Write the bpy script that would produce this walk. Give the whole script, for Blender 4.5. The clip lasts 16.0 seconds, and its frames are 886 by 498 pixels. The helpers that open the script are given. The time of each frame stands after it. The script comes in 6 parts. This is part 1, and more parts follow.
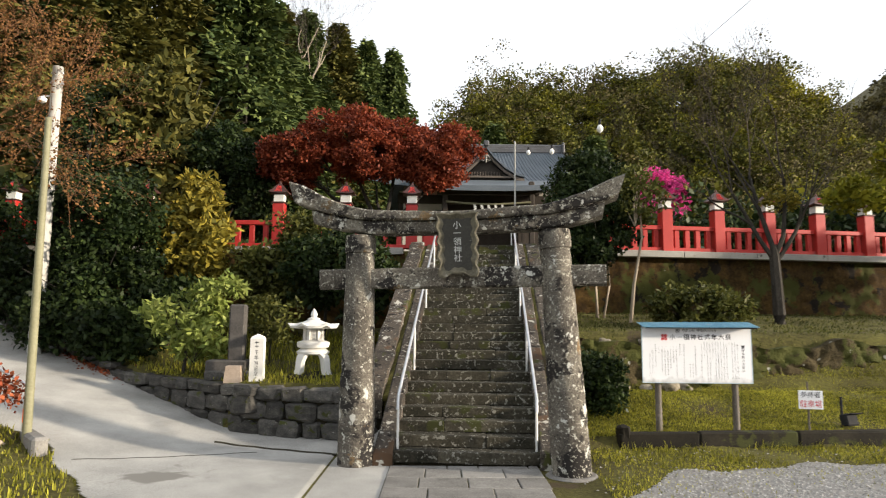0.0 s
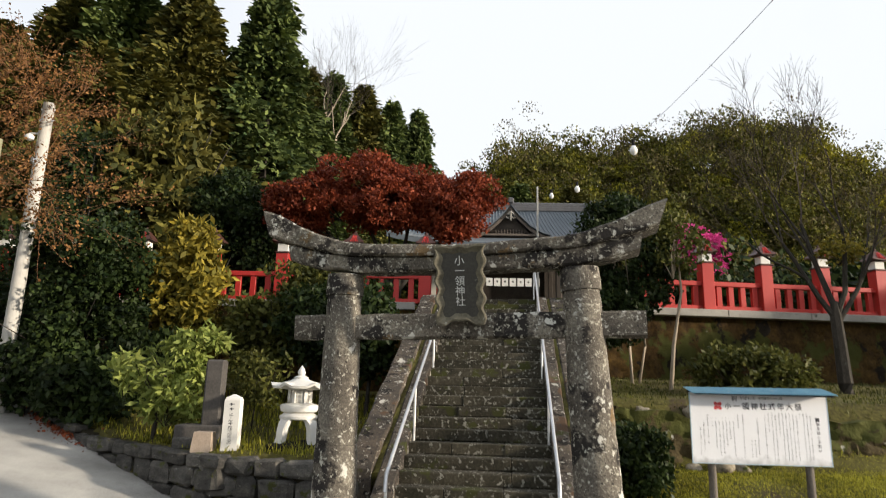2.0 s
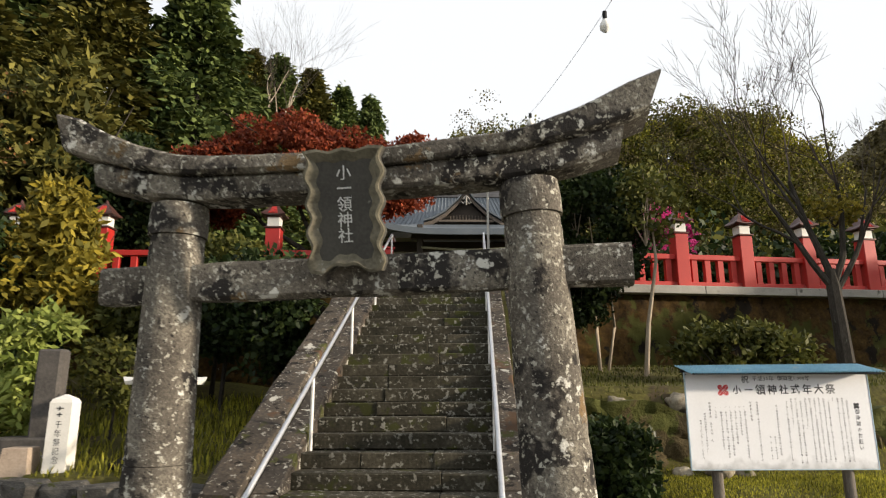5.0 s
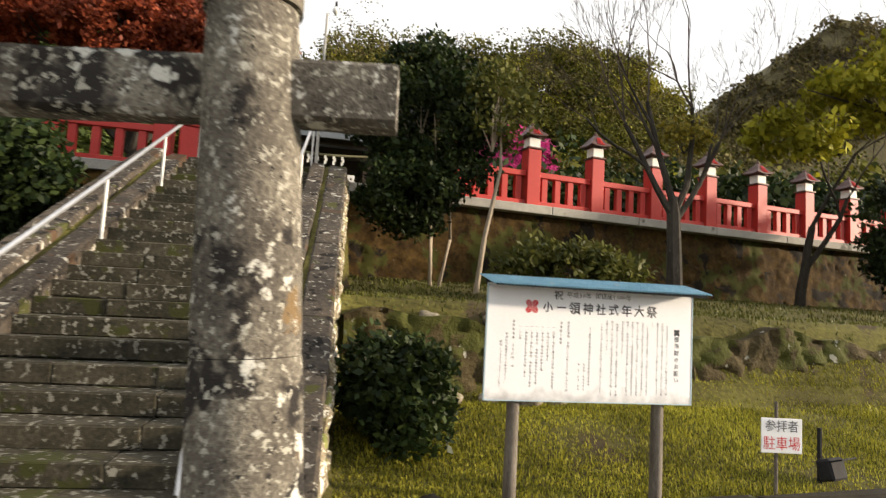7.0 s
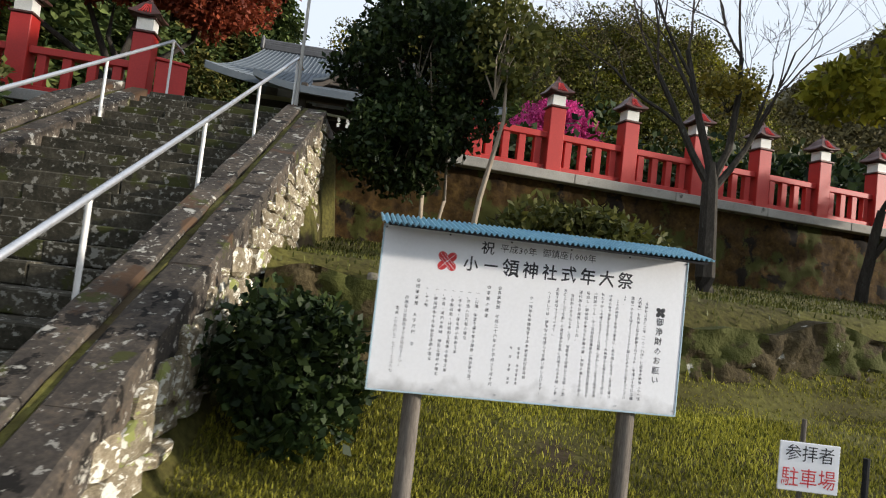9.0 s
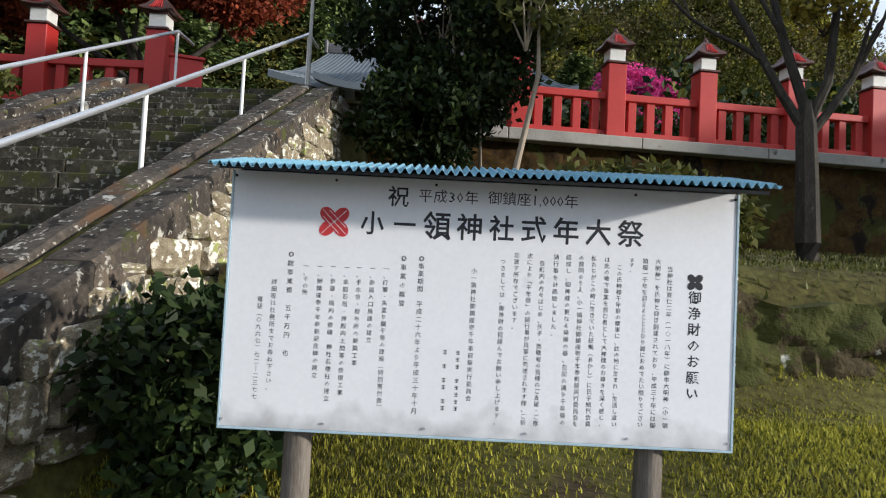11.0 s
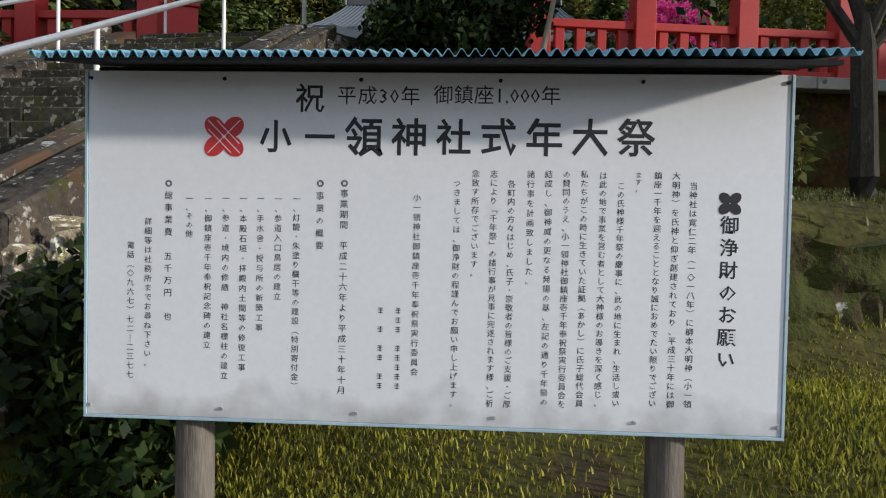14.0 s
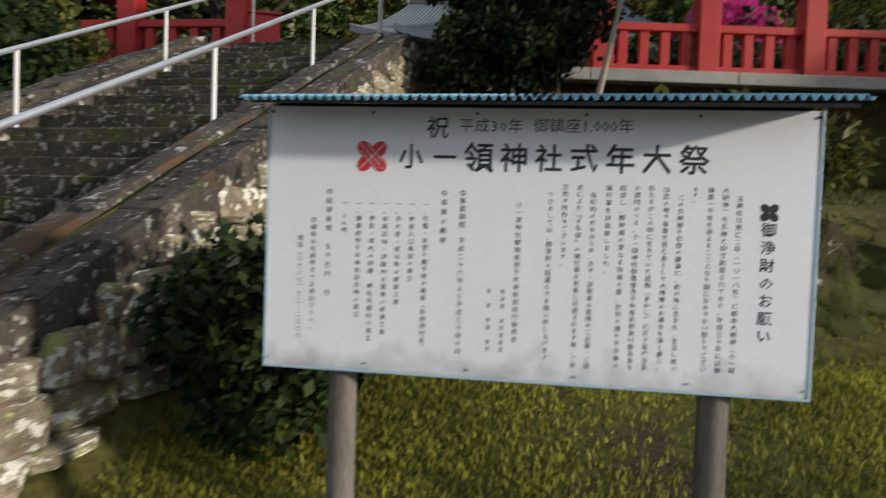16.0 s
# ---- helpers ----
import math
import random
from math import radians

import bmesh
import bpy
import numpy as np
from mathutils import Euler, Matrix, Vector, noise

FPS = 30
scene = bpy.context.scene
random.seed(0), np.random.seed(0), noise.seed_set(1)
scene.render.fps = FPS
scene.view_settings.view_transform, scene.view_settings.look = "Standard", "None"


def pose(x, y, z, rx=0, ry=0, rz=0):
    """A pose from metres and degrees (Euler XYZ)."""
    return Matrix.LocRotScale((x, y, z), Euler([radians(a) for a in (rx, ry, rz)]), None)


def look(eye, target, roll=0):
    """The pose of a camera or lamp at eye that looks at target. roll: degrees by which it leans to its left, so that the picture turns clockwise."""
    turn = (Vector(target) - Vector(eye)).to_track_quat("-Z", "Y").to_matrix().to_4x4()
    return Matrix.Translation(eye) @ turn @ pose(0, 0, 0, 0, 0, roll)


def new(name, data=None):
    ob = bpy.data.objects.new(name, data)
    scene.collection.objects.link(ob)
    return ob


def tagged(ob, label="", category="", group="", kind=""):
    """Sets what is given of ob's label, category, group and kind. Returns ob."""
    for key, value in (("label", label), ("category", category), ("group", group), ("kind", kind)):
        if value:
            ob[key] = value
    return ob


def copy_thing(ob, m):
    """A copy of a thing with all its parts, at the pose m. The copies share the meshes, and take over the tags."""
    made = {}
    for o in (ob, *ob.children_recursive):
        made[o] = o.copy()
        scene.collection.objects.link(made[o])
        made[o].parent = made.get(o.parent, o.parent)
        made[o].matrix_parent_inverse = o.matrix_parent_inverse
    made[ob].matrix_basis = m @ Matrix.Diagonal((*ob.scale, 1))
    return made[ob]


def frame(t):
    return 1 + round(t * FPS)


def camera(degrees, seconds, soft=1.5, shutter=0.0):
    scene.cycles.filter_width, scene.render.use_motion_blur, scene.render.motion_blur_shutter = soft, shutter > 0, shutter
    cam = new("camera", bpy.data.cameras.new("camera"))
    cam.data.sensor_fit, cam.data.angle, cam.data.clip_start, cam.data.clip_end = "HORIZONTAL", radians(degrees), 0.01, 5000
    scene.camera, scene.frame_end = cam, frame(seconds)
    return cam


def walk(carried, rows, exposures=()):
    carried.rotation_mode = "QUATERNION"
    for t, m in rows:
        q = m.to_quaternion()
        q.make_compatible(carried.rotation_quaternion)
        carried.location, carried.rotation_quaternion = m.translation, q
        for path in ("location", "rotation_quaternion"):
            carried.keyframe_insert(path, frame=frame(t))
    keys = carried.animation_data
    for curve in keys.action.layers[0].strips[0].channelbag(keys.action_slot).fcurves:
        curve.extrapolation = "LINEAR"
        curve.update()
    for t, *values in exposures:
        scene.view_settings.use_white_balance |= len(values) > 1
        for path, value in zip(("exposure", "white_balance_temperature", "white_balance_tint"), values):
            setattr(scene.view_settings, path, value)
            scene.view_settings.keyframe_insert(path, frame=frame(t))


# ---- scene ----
cam = camera(69.6, 16.0, soft=1.1, shutter=0.4)
ROWS = [  # seconds, eye, point looked at, lean
    (0.0, (-0.046, -0.151, 1.973), (-0.028, 4.816, 2.552), 0.53),
    (0.5, (0.088, 0.246, 1.969), (-0.118, 5.201, 2.605), 0.07),
    (1.0, (0.096, 0.678, 1.922), (-0.022, 5.604, 2.773), 3.62),
    (1.5, (0.158, 1.063, 1.919), (0.006, 5.974, 2.844), 0.78),
    (2.0, (0.281, 1.477, 1.903), (0.074, 6.356, 2.979), 1.46),
    (2.5, (0.254, 1.939, 1.887), (0.062, 6.755, 3.217), 3.32),
    (3.0, (0.373, 2.360, 1.862), (0.288, 7.184, 3.172), -0.23),
    (5.5, (0.963, 4.521, 1.766), (1.189, 9.421, 2.735), 0.32),
    (6.0, (1.186, 4.915, 1.744), (1.951, 9.785, 2.580), -0.48),
    (6.5, (1.457, 5.197, 1.742), (2.149, 10.097, 2.457), 2.22),
    (7.0, (1.799, 5.596, 1.707), (2.898, 10.449, 2.189), 3.19),
    (7.5, (2.112, 6.028, 1.679), (3.369, 10.854, 2.051), 1.41),
    (8.0, (2.422, 6.288, 1.655), (3.471, 11.172, 1.864), 4.35),
    (10.5, (3.880, 7.840, 1.619), (4.111, 12.816, 2.051), 3.82),
    (11.0, (4.012, 8.110, 1.605), (4.013, 13.105, 1.826), 2.85),
    (11.5, (4.078, 8.392, 1.594), (4.016, 13.385, 1.859), 1.95),
    (12.0, (4.182, 8.596, 1.575), (3.965, 13.589, 1.737), 1.34),
    (12.5, (4.258, 8.720, 1.573), (3.942, 13.709, 1.644), 0.40),
    (13.0, (4.244, 8.756, 1.555), (3.962, 13.747, 1.491), 0.99),
    (13.5, (4.260, 8.752, 1.558), (4.031, 13.744, 1.419), 1.91),
    (14.0, (4.277, 8.739, 1.543), (4.024, 13.731, 1.421), 1.12),
    (14.5, (4.296, 8.716, 1.543), (4.010, 13.708, 1.509), 0.89),
    (15.0, (4.302, 8.654, 1.550), (4.168, 13.651, 1.615), 0.13),
    (15.5, (4.241, 8.481, 1.543), (4.146, 13.479, 1.645), 1.94),
    (16.0, (4.165, 8.238, 1.550), (3.495, 13.190, 1.379), 2.03),
]
EXPOSURES = [(0.0, 0.68, 6500, 10), (0.6, 0.56, 6500, 10), (1.5, 0.4, 6500, 10), (3.0, 0.4, 6500, 10), (5.5, 0.46, 6800, 10), (6.5, 0.78, 7000, 11), (7.0, 0.72, 7000, 11), (8.2, 0.3, 6300, 10), (10.5, 0.28, 5800, 9), (11.5, 0.15, 5600, 9), (12.5, 0.06, 5600, 9), (13.5, -0.16, 5700, 9), (14.5, -0.2, 5700, 9), (16.0, -0.2, 5900, 9)]
walk(cam, [(t, look(eye, target, lean)) for t, eye, target, lean in ROWS], exposures=EXPOSURES)


# ---- world and sun ----
SUN_AZ, SUN_EL = radians(105), radians(12.5)      # clockwise from +y
world = bpy.data.worlds.new("sky_world")
scene.world = world
world.use_nodes = True
wn = world.node_tree
sky = wn.nodes.new("ShaderNodeTexSky")
sky.sky_type = "NISHITA"
sky.sun_disc = False
sky.sun_elevation, sky.sun_rotation = SUN_EL, SUN_AZ
sky.air_density, sky.dust_density, sky.ozone_density = 1.0, 3.5, 1.0
# thin bright cloud over most of the sky
sky_co = wn.nodes.new("ShaderNodeTexCoord")
veil = wn.nodes.new("ShaderNodeTexNoise")
veil.inputs["Scale"].default_value, veil.inputs["Detail"].default_value = 1.6, 3.0
wn.links.new(sky_co.outputs["Generated"], veil.inputs["Vector"])
veil_ramp = wn.nodes.new("ShaderNodeMapRange")
veil_ramp.inputs[1].default_value, veil_ramp.inputs[2].default_value = 0.38, 0.58
veil_ramp.inputs[3].default_value, veil_ramp.inputs[4].default_value = 0.72, 0.97
wn.links.new(veil.outputs["Fac"], veil_ramp.inputs[0])
veil_mix = wn.nodes.new("ShaderNodeMix")
veil_mix.data_type = "RGBA"
wn.links.new(veil_ramp.outputs[0], veil_mix.inputs[0])
wn.links.new(sky.outputs[0], veil_mix.inputs[6])
veil_mix.inputs[7].default_value = (5.3, 5.5, 5.75, 1)
wn.links.new(veil_mix.outputs[2], wn.nodes["Background"].inputs[0])
wn.nodes["Background"].inputs[1].default_value = 0.14
sun = new("sun", bpy.data.lights.new("sun", "SUN"))
sun.data.energy, sun.data.angle, sun.data.color = 5.0, radians(2.5), (1.0, 0.87, 0.70)
sun_way = Vector((math.sin(SUN_AZ) * math.cos(SUN_EL), math.cos(SUN_AZ) * math.cos(SUN_EL), math.sin(SUN_EL)))
sun.matrix_world = look(sun_way * 100, (0, 0, 0))


# ---- materials ----
def material(name, colours, scale=3.0, fine=40.0, rough=0.85, bump=0.4, metal=0.0, spots=(), per_object=0.0, per_island=0.0, stretch=(1, 1, 1), bump_distance=0.01):
    """colours: two to four, mixed by broad and fine noise; spots: (colour, scale, threshold) patches with a shape of their own."""
    m = bpy.data.materials.new(name)
    m.use_nodes = True
    t = m.node_tree
    n, link = t.nodes, t.links
    bsdf = n["Principled BSDF"]
    bsdf.inputs["Roughness"].default_value, bsdf.inputs["Metallic"].default_value = rough, metal
    bsdf.inputs["Specular IOR Level"].default_value = 0.2 if rough > 0.84 else 0.5
    co = n.new("ShaderNodeTexCoord")
    mp = n.new("ShaderNodeMapping")
    mp.inputs["Scale"].default_value = stretch
    info = n.new("ShaderNodeObjectInfo")
    add = n.new("ShaderNodeVectorMath")
    add.operation = "MULTIPLY_ADD"
    add.inputs[1].default_value = (1, 1, 1)
    mul = n.new("ShaderNodeMath")
    mul.operation = "MULTIPLY"
    mul.inputs[1].default_value = 37.0 if per_object else 0.0
    link.new(info.outputs["Random"], mul.inputs[0])
    link.new(co.outputs["Object"], add.inputs[0])
    link.new(mul.outputs[0], add.inputs[2])
    link.new(add.outputs[0], mp.inputs[0])

    def tex(s, detail=4.0, roughness=0.6):
        x = n.new("ShaderNodeTexNoise")
        x.inputs["Scale"].default_value, x.inputs["Detail"].default_value, x.inputs["Roughness"].default_value = s, detail, roughness
        link.new(mp.outputs[0], x.inputs["Vector"])
        return x.outputs["Fac"]

    broad, grain = tex(scale), tex(fine)
    both = n.new("ShaderNodeMath")
    both.operation = "MULTIPLY_ADD"
    both.inputs[1].default_value = 0.45
    link.new(grain, both.inputs[0])
    half = n.new("ShaderNodeMath")
    half.operation = "MULTIPLY"
    half.inputs[1].default_value = 0.55
    link.new(broad, half.inputs[0])
    link.new(half.outputs[0], both.inputs[2])
    ramp = n.new("ShaderNodeValToRGB")
    els = ramp.color_ramp.elements
    while len(els) < len(colours):
        els.new(0.5)
    for i, c in enumerate(colours):
        els[i].position = 0.32 + 0.36 * i / max(1, len(colours) - 1)
        els[i].color = (*c, 1)
    link.new(both.outputs[0], ramp.inputs[0])
    out = ramp.outputs[0]
    for c, s, threshold in spots:
        f = tex(s, 5.0, 0.62)
        r = n.new("ShaderNodeValToRGB")
        r.color_ramp.elements[0].position, r.color_ramp.elements[1].position = threshold, threshold + 0.035
        link.new(f, r.inputs[0])
        mix = n.new("ShaderNodeMix")
        mix.data_type = "RGBA"
        link.new(r.outputs[0], mix.inputs[0])
        link.new(out, mix.inputs[6])
        mix.inputs[7].default_value = (*c, 1)
        out = mix.outputs[2]
    if per_object or per_island:
        hsv = n.new("ShaderNodeHueSaturation")
        rng = n.new("ShaderNodeMapRange")
        amount = per_object or per_island
        rng.inputs[3].default_value, rng.inputs[4].default_value = 1 - amount, 1 + amount
        if per_object:
            link.new(info.outputs["Random"], rng.inputs[0])
        else:
            geo = n.new("ShaderNodeNewGeometry")
            link.new(geo.outputs["Random Per Island"], rng.inputs[0])
        link.new(rng.outputs[0], hsv.inputs["Value"])
        link.new(out, hsv.inputs["Color"])
        out = hsv.outputs[0]
    link.new(out, bsdf.inputs["Base Color"])
    if bump:
        b = n.new("ShaderNodeBump")
        b.inputs["Strength"].default_value, b.inputs["Distance"].default_value = bump, bump_distance
        link.new(both.outputs[0], b.inputs["Height"])
        link.new(b.outputs[0], bsdf.inputs["Normal"])
    return m


def leaf_material(name, dark, light, rough=0.5, through_light=0.25):
    """Foliage: every leaf takes its own shade; some light passes through the blade."""
    m = bpy.data.materials.new(name)
    m.use_nodes = True
    t = m.node_tree
    n, link = t.nodes, t.links
    bsdf = n["Principled BSDF"]
    bsdf.inputs["Roughness"].default_value = rough
    bsdf.inputs["Specular IOR Level"].default_value = 0.14
    geo = n.new("ShaderNodeNewGeometry")
    ramp = n.new("ShaderNodeValToRGB")
    ramp.color_ramp.elements[0].color, ramp.color_ramp.elements[1].color = (*dark, 1), (*light, 1)
    link.new(geo.outputs["Random Per Island"], ramp.inputs[0])
    co = n.new("ShaderNodeTexCoord")
    nz = n.new("ShaderNodeTexNoise")
    nz.inputs["Scale"].default_value = 0.9
    link.new(co.outputs["Object"], nz.inputs["Vector"])
    rng = n.new("ShaderNodeMapRange")
    rng.inputs[1].default_value, rng.inputs[2].default_value = 0.3, 0.7
    rng.inputs[3].default_value, rng.inputs[4].default_value = 0.6, 1.4
    link.new(nz.outputs["Fac"], rng.inputs[0])
    hsv = n.new("ShaderNodeHueSaturation")
    link.new(rng.outputs[0], hsv.inputs["Value"])
    link.new(ramp.outputs[0], hsv.inputs["Color"])
    link.new(hsv.outputs[0], bsdf.inputs["Base Color"])
    tr = n.new("ShaderNodeBsdfTranslucent")
    link.new(hsv.outputs[0], tr.inputs["Color"])
    mix = n.new("ShaderNodeMixShader")
    mix.inputs[0].default_value = through_light
    link.new(bsdf.outputs[0], mix.inputs[1])
    link.new(tr.outputs[0], mix.inputs[2])
    link.new(mix.outputs[0], n["Material Output"].inputs[0])
    return m


LICHEN = (0.52, 0.51, 0.46)
torii_stone = material("weathered_torii_stone", [(0.035, 0.030, 0.026), (0.115, 0.102, 0.084), (0.28, 0.255, 0.205)], 2.6, 46, 0.92, 1.0,
                       spots=[((0.026, 0.023, 0.021), 2.0, 0.53), ((0.17, 0.115, 0.06), 1.7, 0.63), ((0.36, 0.345, 0.29), 24, 0.585), ((0.42, 0.41, 0.35), 10, 0.61), (LICHEN, 5.0, 0.605), ((0.025, 0.023, 0.021), 38, 0.62)], bump_distance=0.022)
plaque_stone = material("dark_plaque_stone", [(0.038, 0.036, 0.032), (0.083, 0.079, 0.068)], 3, 40, 0.85, 0.4, spots=[((0.150, 0.150, 0.128), 9, 0.68)])
plaque_rim_stone = material("worn_plaque_rim", [(0.055, 0.05, 0.038), (0.13, 0.118, 0.085), (0.20, 0.18, 0.135)], 4, 34, 0.9, 0.6, spots=[((0.28, 0.27, 0.22), 9, 0.64)])
step_stone_mat = material("mossy_step_stone", [(0.014, 0.014, 0.009), (0.044, 0.039, 0.027), (0.095, 0.084, 0.061)], 2.5, 30, 0.93, 0.8,
                          spots=[((0.046, 0.049, 0.015), 1.8, 0.58), ((0.220, 0.211, 0.180), 15.0, 0.575)], per_object=0.18, bump_distance=0.012)
stringer_mat = material("lichen_stringer_stone", [(0.024, 0.021, 0.019), (0.064, 0.054, 0.044), (0.132, 0.102, 0.075)], 2.0, 26, 0.93, 0.6,
                        spots=[((0.016, 0.014, 0.012), 5.0, 0.57), ((0.060, 0.062, 0.020), 2.6, 0.62), ((0.30, 0.28, 0.24), 17, 0.60), ((0.081, 0.049, 0.029), 1.4, 0.60), ((0.408, 0.391, 0.340), 4.5, 0.615)], per_object=0.15, bump_distance=0.012)
rubble_mat = material("retaining_wall_stone", [(0.025, 0.024, 0.022), (0.07, 0.066, 0.06), (0.14, 0.13, 0.11)], 2.6, 24, 0.93, 0.7,
                      spots=[((0.05, 0.055, 0.015), 2.0, 0.60), ((0.34, 0.33, 0.29), 6, 0.67)], per_object=0.35, bump_distance=0.015)
moss_wall_mat = material("mossy_brown_wall_stone", [(0.012, 0.007, 0.003), (0.048, 0.027, 0.007), (0.10, 0.06, 0.014)], 2.4, 11, 0.95, 1.0,
                         spots=[((0.047, 0.049, 0.010), 1.1, 0.54), ((0.012, 0.009, 0.006), 1.7, 0.56), ((0.187, 0.170, 0.136), 7.0, 0.69)], per_object=0.25, bump_distance=0.02)
side_wall_mat = material("pale_side_wall_stone", [(0.07, 0.054, 0.035), (0.20, 0.165, 0.11), (0.40, 0.355, 0.26)], 3, 26, 0.92, 0.9,
                         spots=[((0.26, 0.28, 0.09), 2.2, 0.59), ((0.62, 0.60, 0.52), 3.6, 0.55)], per_object=0.2, bump_distance=0.015)
mortar_mat = material("earth_in_joints", [(0.018, 0.016, 0.010), (0.045, 0.038, 0.022)], 4, 40, 0.97, 0.5)
coping_mat = material("pale_concrete_coping", [(0.24, 0.23, 0.21), (0.42, 0.40, 0.36)], 2.0, 50, 0.9, 0.3, spots=[((0.12, 0.115, 0.10), 1.3, 0.6)])
concrete_mat = material("worn_concrete_road", [(0.20, 0.195, 0.18), (0.35, 0.34, 0.315), (0.50, 0.485, 0.45)], 0.8, 60, 0.9, 0.6, spots=[((0.21, 0.20, 0.18), 0.45, 0.60)], bump_distance=0.004)
slab_mat = material("grey_paving_slab", [(0.10, 0.095, 0.085), (0.19, 0.18, 0.165), (0.27, 0.26, 0.24)], 2.2, 45, 0.88, 0.4, per_object=0.2, bump_distance=0.006)
kerb_mat = material("mossy_kerb_stone", [(0.008, 0.007, 0.005), (0.027, 0.023, 0.016)], 3, 30, 0.95, 0.6, spots=[((0.039, 0.042, 0.013), 2, 0.6), ((0.130, 0.124, 0.104), 9, 0.7)], per_object=0.2)
ground_mat = material("mossy_earth_with_grass", [(0.028, 0.021, 0.009), (0.078, 0.070, 0.019), (0.148, 0.139, 0.033)], 0.8, 18, 0.97, 0.7, spots=[((0.058, 0.043, 0.023), 0.7, 0.60)], bump_distance=0.03)
gravel_bed_mat = material("grey_gravel_bed", [(0.16, 0.155, 0.145), (0.29, 0.28, 0.265)], 6, 60, 0.95, 0.8, bump_distance=0.02)
gravel_mat = material("grey_gravel", [(0.20, 0.195, 0.185), (0.40, 0.39, 0.37)], 5, 60, 0.9, 0.2, per_island=0.4)
red_mat = material("vermilion_paint", [(0.360, 0.016, 0.013), (0.504, 0.027, 0.018)], 1.2, 30, 0.55, 0.12, spots=[((0.234, 0.016, 0.013), 2.3, 0.66)], bump_distance=0.003)
lamp_white_mat = material("white_lamp_paper", [(0.62, 0.61, 0.57), (0.78, 0.77, 0.72)], 5, 40, 0.6, 0.05)
copper_mat = material("brown_copper_roof", [(0.05, 0.022, 0.018), (0.11, 0.045, 0.035)], 5, 40, 0.5, 0.2, 0.3)
steel_mat = material("galvanised_steel_tube", [(0.50, 0.51, 0.53), (0.66, 0.67, 0.69)], 6, 60, 0.38, 0.05, 0.75)
white_post_mat = material("white_painted_steel", [(0.68, 0.67, 0.64), (0.80, 0.79, 0.76)], 5, 50, 0.5, 0.05)
board_mat = material("white_board_paint", [(0.78, 0.78, 0.80), (0.86, 0.86, 0.88)], 1.5, 60, 0.55, 0.03, bump_distance=0.001)
board_edge_mat = material("pale_blue_metal_edge", [(0.35, 0.48, 0.56), (0.46, 0.58, 0.65)], 5, 40, 0.5, 0.05)
blue_roof_mat = material("blue_corrugated_sheet", [(0.10, 0.25, 0.36), (0.17, 0.36, 0.47), (0.25, 0.44, 0.53)], 4, 40, 0.45, 0.1, 0.1, spots=[((0.30, 0.36, 0.38), 7, 0.66)])
post_wood_mat = material("weathered_log", [(0.05, 0.042, 0.034), (0.14, 0.12, 0.10), (0.22, 0.195, 0.165)], 3, 30, 0.9, 0.6, stretch=(6, 6, 0.6))
ink_mat = material("black_ink", [(0.010, 0.011, 0.016), (0.02, 0.02, 0.026)], 8, 40, 0.6, 0.0)
red_ink_mat = material("red_ink", [(0.50, 0.025, 0.03), (0.58, 0.035, 0.04)], 8, 40, 0.6, 0.0)
pale_letter_mat = material("pale_painted_letters", [(0.52, 0.53, 0.50), (0.66, 0.66, 0.62)], 12, 60, 0.8, 0.1)
# the panel: grey grime has crept up unevenly from its lower edge
board_panel_mat = board_mat.copy()
pn = board_panel_mat.node_tree
pc = pn.nodes.new("ShaderNodeTexCoord")
ps = pn.nodes.new("ShaderNodeSeparateXYZ")
pn.links.new(pc.outputs["Object"], ps.inputs[0])
pr = pn.nodes.new("ShaderNodeMapRange")
pr.inputs[1].default_value, pr.inputs[2].default_value, pr.inputs[3].default_value, pr.inputs[4].default_value = 0.845, 0.975, 0.40, -0.12
pn.links.new(ps.outputs[2], pr.inputs[0])
pz = pn.nodes.new("ShaderNodeTexNoise")
pz.inputs["Scale"].default_value, pz.inputs["Detail"].default_value = 9.0, 6.0
pn.links.new(pc.outputs["Object"], pz.inputs["Vector"])
pa = pn.nodes.new("ShaderNodeMath")
pa.operation = "ADD"
pn.links.new(pr.outputs[0], pa.inputs[0])
pn.links.new(pz.outputs["Fac"], pa.inputs[1])
pm = pn.nodes.new("ShaderNodeMapRange")
pm.inputs[1].default_value, pm.inputs[2].default_value, pm.inputs[4].default_value = 0.55, 1.0, 0.75
pn.links.new(pa.outputs[0], pm.inputs[0])
px = pn.nodes.new("ShaderNodeMix")
px.data_type = "RGBA"
pb = pn.nodes["Principled BSDF"]
pn.links.new(pb.inputs["Base Color"].links[0].from_socket, px.inputs[6])
px.inputs[7].default_value = (0.34, 0.335, 0.33, 1)
pn.links.new(pm.outputs[0], px.inputs[0])
pn.links.new(px.outputs[2], pb.inputs["Base Color"])
white_stone_mat = material("pale_granite", [(0.55, 0.54, 0.50), (0.72, 0.70, 0.66)], 4, 70, 0.8, 0.2, spots=[((0.36, 0.35, 0.31), 3, 0.66)], bump_distance=0.003)
dark_stone_mat = material("dark_monument_stone", [(0.045, 0.042, 0.04), (0.11, 0.10, 0.09)], 3, 30, 0.85, 0.5)
pink_stone_mat = material("pinkish_stone_block", [(0.27, 0.21, 0.16), (0.42, 0.34, 0.27)], 5, 40, 0.9, 0.3)
tile_mat = material("grey_blue_roof_tile", [(0.079, 0.099, 0.119), (0.129, 0.149, 0.169)], 1.2, 25, 0.68, 0.2, 0.0)
tile_dark_mat = material("dark_ridge_tile", [(0.05, 0.05, 0.055), (0.11, 0.11, 0.115)], 3, 25, 0.55, 0.3)
